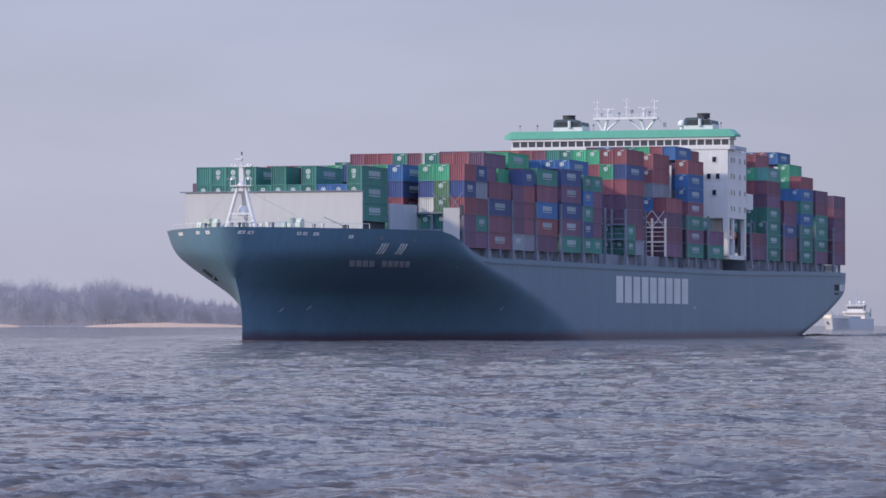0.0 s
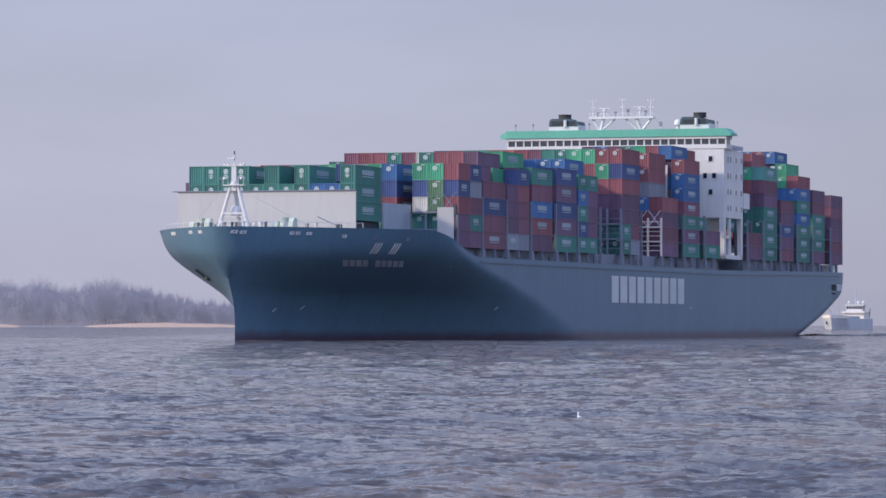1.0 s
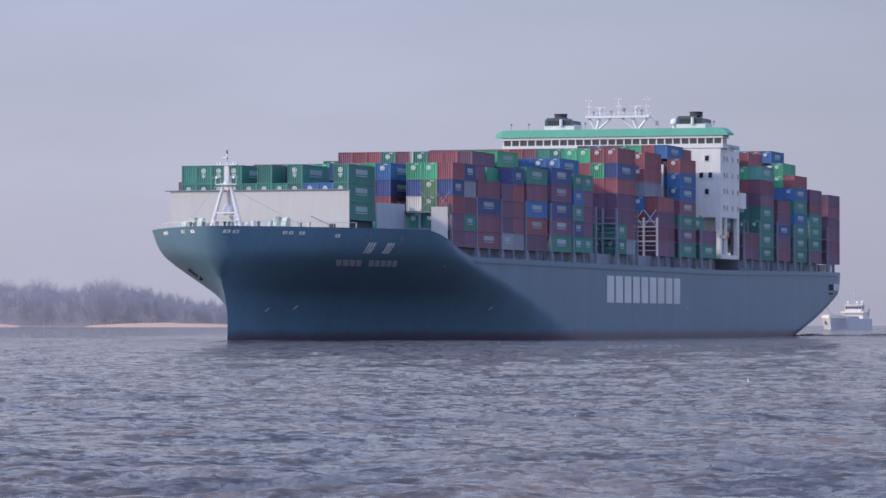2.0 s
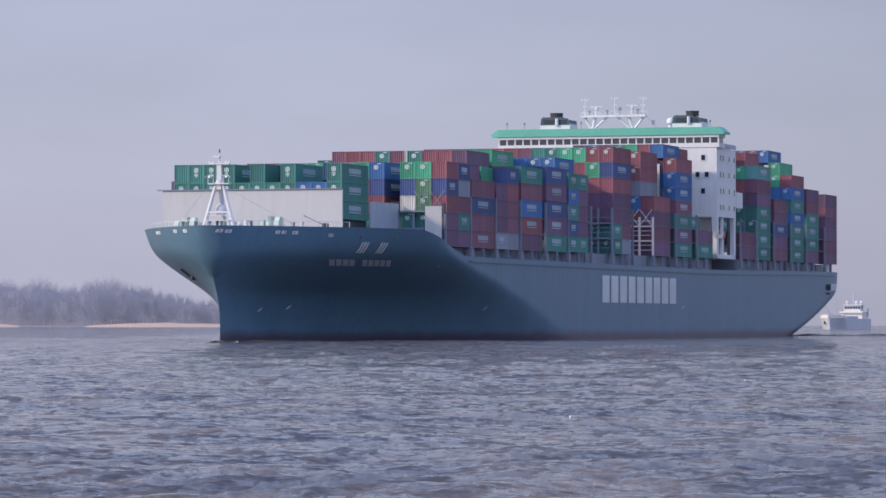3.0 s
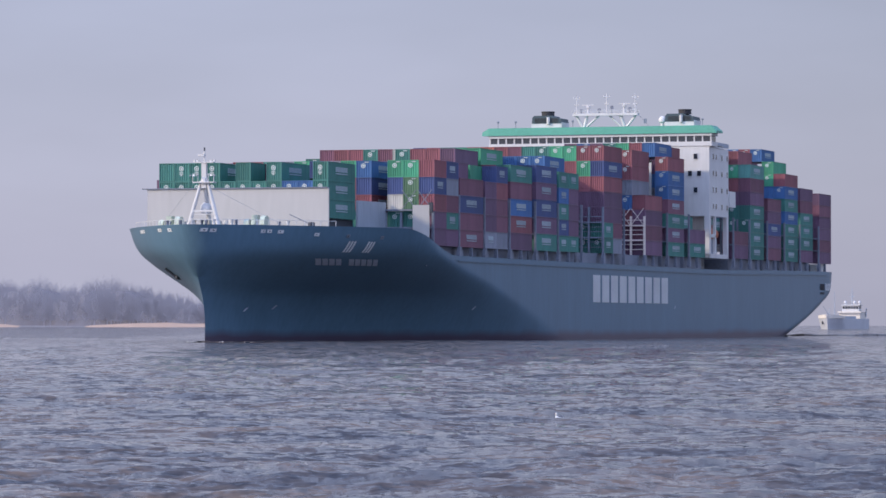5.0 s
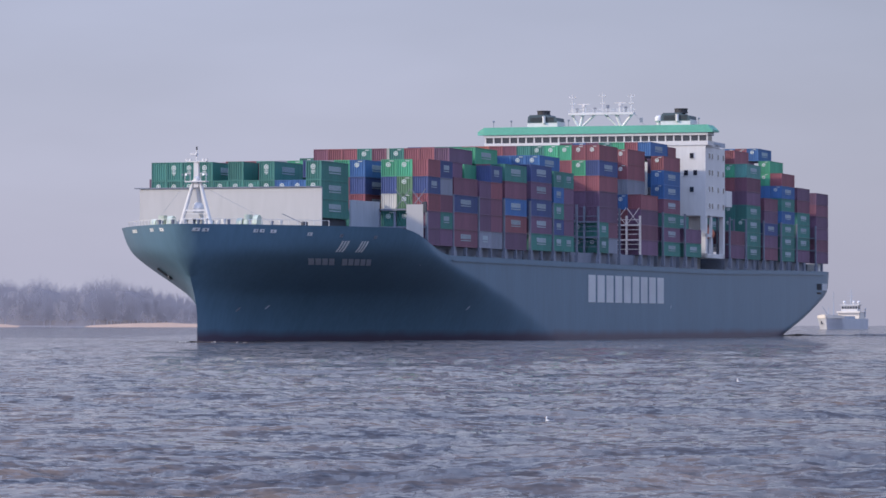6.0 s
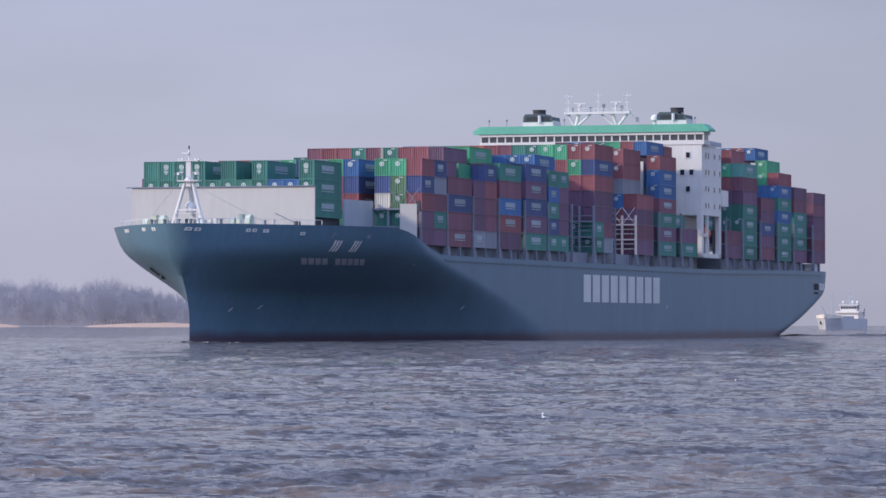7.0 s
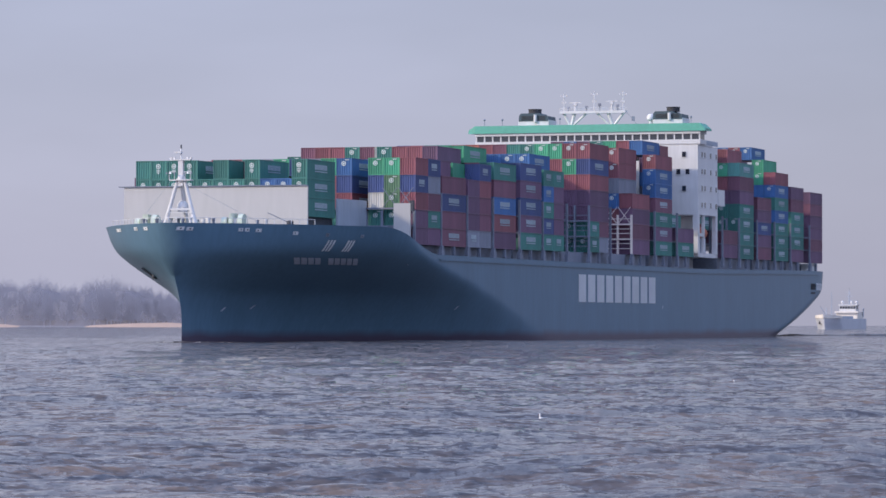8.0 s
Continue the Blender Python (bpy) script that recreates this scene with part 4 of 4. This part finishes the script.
def build_screens(ship):
    bm = bmesh.new()
    box(bm, 19.4, 19.75, -14.1, 14.1, 15.2, 22.35)
    bw = part("breakwater", bm, M_SCREEN, ship, "cream-white steel breakwater on the forecastle")
    part("coping", boxes((19.2, 19.9, -14.0, 14.9, 22.35, 22.5)), M_LASH, bw)
    for k in range(9):
        y = -12.8 + 3.2 * k
        part("rib", boxes((19.75, 20.3, y - 0.1, y + 0.1, 15.2, 21.5)), M_SCREEN, bw)
    bm = bmesh.new()
    for (a, b) in ((33.0, 13.9), (43.4, 14.9)):
        for d in (0, 0.25):
            for z in (15.0, 20.9):
                bm.verts.new((a, -b + d, z))
    bm.verts.ensure_lookup_table()
    v = bm.verts
    for f in ((0, 1, 5, 4), (2, 3, 7, 6), (0, 2, 3, 1), (4, 5, 7, 6), (0, 4, 6, 2), (1, 3, 7, 5)):
        bm.faces.new([v[i] for i in f])
    part("side_screen", bm, M_GREY, ship, "grey steel side screen abaft the breakwater")
    for sg in (-1, 1):
        bm = bmesh.new()
        ps = [(41.0, 19.9), (41.2, 22.45), (41.5, 22.4), (41.3, 19.8)]
        lo = [bm.verts.new((a, sg * min(b, half_breadth(a, 14.9) - 0.1), 14.9)) for a, b in ps]
        hi = [bm.verts.new((a, sg * b, 20.4)) for a, b in ps]
        bm.faces.new(lo)
        bm.faces.new(hi[::-1])
        for k in range(4):
            bm.faces.new((lo[k], lo[(k + 1) % 4], hi[(k + 1) % 4], hi[k]))
        part("wing_screen", bm, M_SCREEN, ship, "white steel wing screen at the deck edge")
    part("door_box", boxes((41.2, 41.8, -22.9, -22.3, 19.2, 20.8)), M_DARK, ship)


def build_lifeboat():
    bm = bmesh.new()
    prof = ((0.2, -3.6), (0.9, -3.0), (1.3, -1.5), (1.35, 0.5), (1.2, 2.4), (0.6, 3.4), (0.15, 3.7))
    rings = []
    for r, x in prof:
        rings.append([bm.verts.new((x, r * math.cos(k * math.tau / 12), r * 0.95 * math.sin(k * math.tau / 12))) for k in range(12)])
    for a, b in zip(rings, rings[1:]):
        for k in range(12):
            bm.faces.new((a[k], a[(k + 1) % 12], b[(k + 1) % 12], b[k]))
    bm.faces.new(rings[0])
    bm.faces.new(rings[-1][::-1])
    boat = tagged(part("lifeboat", bm, material("lifeboat_orange", (0.5, 0.13, 0.06), 0.5, vary=0.15), smooth=True), "orange enclosed lifeboat housed in the ship's side", "lifeboat")
    part("cabin", boxes((-0.2, 1.6, -0.6, 0.6, 1.1, 1.75)), M_BOX["orange"], boat)
    for x in (-1.6, 1.3):
        part("cradle", boxes((x, x + 0.3, -1.0, 1.0, -4.0, -1.0)), M_GREY, boat)
    MOVING.append((boat, pose(229.3, -19.6, 20.1)))


def build_ship():
    ship = new("container_ship")
    tagged(ship, "large dark green container ship under way on the river", "container ship")
    build_hull(ship)
    for a0, base, th, pitch, digits in BAYS[1:-1]:
        part("hatch_coaming", boxes((a0 - 0.8, a0 + 13.2, -21.3, 21.3, 11.3, base - 0.03)), M_LASH, ship, "dark hatch coaming below a stack")
    part("fore_hatch", boxes((20.4, 33.4, -13.0, 14.0, 14.0, 17.97)), M_DARK, ship, "dark hatch below the foremost stack")
    for a in (315.7, 321.6, 327.2):
        for b in (-18, -9, 0, 9, 18):
            part("stern_pedestal", boxes((a - 0.25, a + 0.25, b - 0.25, b + 0.25, 12.2, 15.62)), M_LASH, ship)
    # plain white block for the bright spot below the last stack
    part("stern_block", boxes((327.0, 331.8, -20.6, -17.0, 12.6, 15.6)), M_LETTER, ship, "white block at the stern rail")
    build_screens(ship)
    build_house(ship)
    build_roof_gear(ship)
    build_lashing(ship)
    build_marks(ship)
    build_forecastle(ship)
    MOVING.append((ship, Matrix.Identity(4)))
    return ship


ship = build_ship()
build_cargo()
build_lifeboat()


# foam and broken water pushed up at the stem
def build_bow_wave():
    rng = random.Random(8)
    bm = bmesh.new()
    for sg in (-1, 1):
        for k in range(26):
            d = rng.random() ** 1.6 * 9
            x, y = 4.6 + d * 0.6, sg * (0.5 + d * 0.6 + rng.uniform(0, 0.6))
            r = rng.uniform(0.05, 0.16) * (1.1 - d / 11)
            turned(bm, (x, y, -0.05), ((r, 0), (r * 1.1, r * 0.5), (r * 0.6, r * 1.1), (r * 0.2, r * 1.3)), 7)
    ob = tagged(part("bow_foam", bm, M_FOAM, smooth=True), "small white foam patches at the ship's stem", "foam", kind="stuff")
    MOVING.append((ob, Matrix.Identity(4)))
    bm = bmesh.new()
    n = 40
    for sg in (-1, 1):
        prev = None
        for k in range(n + 1):
            d = 26 * k / n
            h = 0.16 * math.exp(-d / 12) * (1 + 0.3 * math.sin(d * 1.7))
            x, y = 4.4 + d * 0.75, sg * (0.0 + d * 0.62)
            row = [bm.verts.new((x + u, y + sg * v, z)) for u, v, z in ((-1.6, 1.0, -0.25), (-0.5, 0.4, h * 0.75), (0.1, 0.0, h), (0.9, -0.6, h * 0.4), (2.0, -1.2, -0.25))]
            if prev:
                for j in range(4):
                    bm.faces.new((prev[j], row[j], row[j + 1], prev[j + 1]))
            prev = row
    ob = tagged(part("bow_wave", bm, M_WATER, smooth=True), "low brown wave folding off the ship's bow", "wave", kind="stuff")
    MOVING.append((ob, Matrix.Identity(4)))

    # the wave off the stern quarter, its run and steep face set to fit the camera's view
    bm = bmesh.new()
    prev = None
    for k in range(101):
        d = 150 * k / 100
        h = 0.42 * (1 - 0.35 * k / 100) * (1 + 0.25 * math.sin(d * 0.33) + 0.2 * math.sin(d * 0.9 + 1)) * min(1, 0.3 + k / 8)
        x, y = 300 + d * 0.42, -(15.0 + d * 0.90)
        row = [bm.verts.new((x + u, y + 0.3 * u, z)) for u, z in ((-2.4, -0.35), (-1.3, -0.02), (-0.5, h * 0.7), (0.0, h), (2.5, h * 0.6), (7.0, -0.35))]
        if prev:
            for j in range(5):
                bm.faces.new((prev[j], row[j], row[j + 1], prev[j + 1]))
        prev = row
    ob = tagged(part("stern_wave", bm, M_WATER, smooth=True), "low dark wave spreading from the ship's quarter", "wave", kind="stuff")
    MOVING.append((ob, Matrix.Identity(4)))


build_bow_wave()


# ---- the coaster that follows, and the gulls ----
def coaster_pose(t):
    s, c = math.sin(radians(17.4)), math.cos(radians(17.4))
    return pose(184.6 - s * 2.3 * t, 1885 - c * 2.3 * t, 0, 0, 0, 90 - 17.4)


def build_coaster():
    ship = tagged(new("coaster"), "small pale coaster with a white wheelhouse, following far behind", "cargo ship")
    bm = bmesh.new()
    nu, zs = 30, (-1.5, 0.0, 2.2, 4.4, 6.01)
    sides = []
    for sg in (-1, 1):
        cols = []
        for i in range(nu + 1):
            u = i / nu
            col = []
            for z in zs:
                x0 = 2.0 - 2.0 * max(0, z) / 6.6
                x = x0 + (78 - x0) * u ** 1.4
                b = 6.4 * min(1.0, ((x - x0) / (13 - 0.7 * z))) ** (0.75 if z < 4 else 0.6)
                zz = z + (0.9 * max(0.0, 1 - x / 20) - 0.5 * min(1.0, x / 30) if z > 6 else 0)
                col.append(bm.verts.new((x, sg * b, zz)))
            cols.append(col)
        sides.append(cols)
        for a, b in zip(cols, cols[1:]):
            for j in range(len(zs) - 1):
                bm.faces.new((a[j], b[j], b[j + 1], a[j + 1]))
    for a, b, c, d in zip(sides[0], sides[0][1:], sides[1][1:], sides[1]):
        bm.faces.new((a[-1], b[-1], c[-1], d[-1]))
    for j in range(len(zs) - 1):
        bm.faces.new((sides[0][-1][j], sides[1][-1][j], sides[1][-1][j + 1], sides[0][-1][j + 1]))
    bmesh.ops.remove_doubles(bm, verts=bm.verts, dist=0.01)
    part("hull", bm, M_BLUEHULL, ship, "pale grey-white hull", smooth=True)
    bm = bmesh.new()
    for sg in (-1, 1):
        prev = None
        for k in range(13):
            x = 0.35 + 15 * k / 12
            x0 = 0.18
            b = 6.4 * min(1.0, (x - x0) / 8.8) ** 0.6 + 0.05
            row = [bm.verts.new((x, sg * (b + d), z)) for d, z in ((0.0, 5.6), (0.05, 7.6 - 0.06 * x), (-0.15, 7.6 - 0.06 * x), (-0.2, 5.6))]
            if prev:
                for j in range(4):
                    bm.faces.new((prev[j], row[j], row[(j + 1) % 4], prev[(j + 1) % 4]))
            prev = row
    part("bow_bulwark", bm, M_BUFF, ship, "buff white bulwark round the bow")
    part("anchor", boxes((3.3, 3.9, 2.6, 3.4, 2.6, 4.2)), M_DARK, ship)
    part("hatch", boxes((14, 52, -4.6, 4.6, 5.0, 6.8)), M_GREY, ship)
    deckhouse = part("deckhouse", boxes((58, 74, -5.6, 5.6, 5.2, 9.0), (56.5, 59, -6.2, 6.2, 8.6, 9.4)), M_BUFF, ship, "buff white deckhouse")
    part("wheelhouse", boxes((60, 67, -4.4, 4.4, 9.2, 12.6), (59.6, 67.4, -5.0, 5.0, 12.5, 12.9)), M_WHITE, deckhouse)
    for k in range(6):
        y = -3.6 + 1.44 * k
        part("window", boxes((59.9, 60.1, y - 0.58, y + 0.58, 10.7, 12.0)), M_GLASS, deckhouse)
    part("side_window", boxes((60.6, 66, -4.5, -4.38, 10.7, 12.0)), M_GLASS, deckhouse)
    bm = bmesh.new()
    rod(bm, (64, 0, 12.6), (64, 0, 21.5), 0.3, 0.15)
    for z in (15.0, 17.2, 19.0):
        rod(bm, (64, -1.4, z), (64, 1.4, z), 0.1)
    part("main_mast", bm, M_GREY, ship)
    bm = bmesh.new()
    rod(bm, (19, 0, 6.5), (19, 0, 19.5), 0.26, 0.12)
    rod(bm, (19, -0.9, 17.2), (19, 0.9, 17.2), 0.08)
    rod(bm, (6, 0, 6.5), (6, 0, 11.0), 0.25, 0.15)
    part("fore_mast", bm, M_GREY, ship)
    bm = bmesh.new()
    rod(bm, (20, 3, 7), (16, 5.4, 12.0), 0.2, 0.12)
    part("derrick", bm, M_GREY, ship)
    for y in (-4.2, 3.4, -1.6):
        bm = bmesh.new()
        turned(bm, (63, y, 12.8), ((0.35, 0), (0.35, 0.7), (0.75, 1.0), (0.75, 1.6), (0.3, 2.1)), 10)
        part("satellite_dome", bm, M_WHITE, ship, smooth=True)
    part("funnel", boxes((69, 73, -2.0, 2.0, 9.2, 12.2)), M_BUFF, ship)
    bm = bmesh.new()
    rod(bm, (72, -5.9, 6.5), (72, -5.9, 10.2), 0.3)
    rod(bm, (72, -6.0, 10.1), (69.5, -6.6, 10.8), 0.3)
    part("boat_davit", bm, M_GREY, ship)
    return ship


coaster = build_coaster()
coaster.scale = (0.92, 0.92, 0.92)


def build_gull():
    """A gull afloat, facing along -x."""
    bm = bmesh.new()
    prof = ((0.01, -0.20), (0.06, -0.16), (0.085, -0.06), (0.08, 0.05), (0.045, 0.16), (0.01, 0.24))
    rings = [[bm.verts.new((x, r * math.cos(k * math.tau / 10), 0.03 + r * 0.8 * math.sin(k * math.tau / 10) + 0.08 * max(0, x) ** 1.2)) for k in range(10)] for r, x in prof]
    for a, b in zip(rings, rings[1:]):
        for k in range(10):
            bm.faces.new((a[k], a[(k + 1) % 10], b[(k + 1) % 10], b[k]))
    gull = tagged(part("gull", bm, M_BIRD, smooth=True), "white gull with grey wings floating on the river", "gull", "gulls on the water")
    bm = bmesh.new()
    turned(bm, (-0.15, 0, 0.05), ((0.035, 0), (0.035, 0.08), (0.05, 0.12), (0.045, 0.17), (0.015, 0.195)), 10)
    part("head", bm, M_BIRD, gull, smooth=True)
    bm = bmesh.new()
    rod(bm, (-0.19, 0, 0.19), (-0.25, 0, 0.18), 0.014, 0.004, 6)
    part("beak", bm, M_BOX["orange"], gull)
    for sg in (-1, 1):
        bm = bmesh.new()
        vs = [bm.verts.new(p) for p in ((-0.10, sg * 0.075, 0.085), (0.05, sg * 0.088, 0.06), (0.27, sg * 0.02, 0.10), (0.05, sg * 0.02, 0.115), (-0.10, sg * 0.03, 0.11))]
        bm.faces.new(vs)
        bmesh.ops.solidify(bm, geom=bm.faces[:], thickness=0.012)
        part("wing", bm, M_BIRDGREY, gull, "folded grey wing")
    return gull


gull = build_gull()
gull.scale = (0.58, 0.58, 0.58)
gull_2 = copy_thing(gull, pose(0, 0, 0))


def motions():
    for ob, m in MOVING:
        walk(ob, [(0, ship_pose(0) @ m), (8, ship_pose(8) @ m)])
    walk(coaster, [(0, coaster_pose(0)), (8, coaster_pose(8))])
    # the chop runs to the right and outward
    walk(water, [(0, pose(-2.0, -3.0, 0)), (8, pose(2.0, 3.0, 0))])
    # gulls bob while the stream sets them to the left
    walk(gull, [(0, pose(3.78, 107.5, -0.03, 0, 0, 23)), (1, pose(3.73, 107.5, 0.09, 0, 5, 20)), (1.5, pose(3.7, 107.5, 0.02, 0, -4, 20)), (3, pose(3.52, 107.5, 0.0, 0, 3, 18)), (3.5, pose(3.4, 107.5, -0.03, 0, -5, 18)),
                (4.5, pose(3.25, 107.5, 0.1, 0, 4, 20)), (6.5, pose(2.8, 107.5, -0.03, 0, -3, 23)), (7, pose(2.77, 107.5, 0.08, 0, 4, 24)), (8, pose(2.7, 107.5, 0.06, 0, 0, 25))])
    walk(gull_2, [(0, pose(13.5, 173, 0.02, 0, 0, 20)), (2, pose(13.35, 173, 0.1, 0, 4, 16)), (4, pose(13.1, 173, 0.02, 0, -3, 12)), (6, pose(12.9, 173, 0.1, 0, 3, 14)), (8, pose(12.75, 173, 0.04, 0, 0, 18))])


motions()
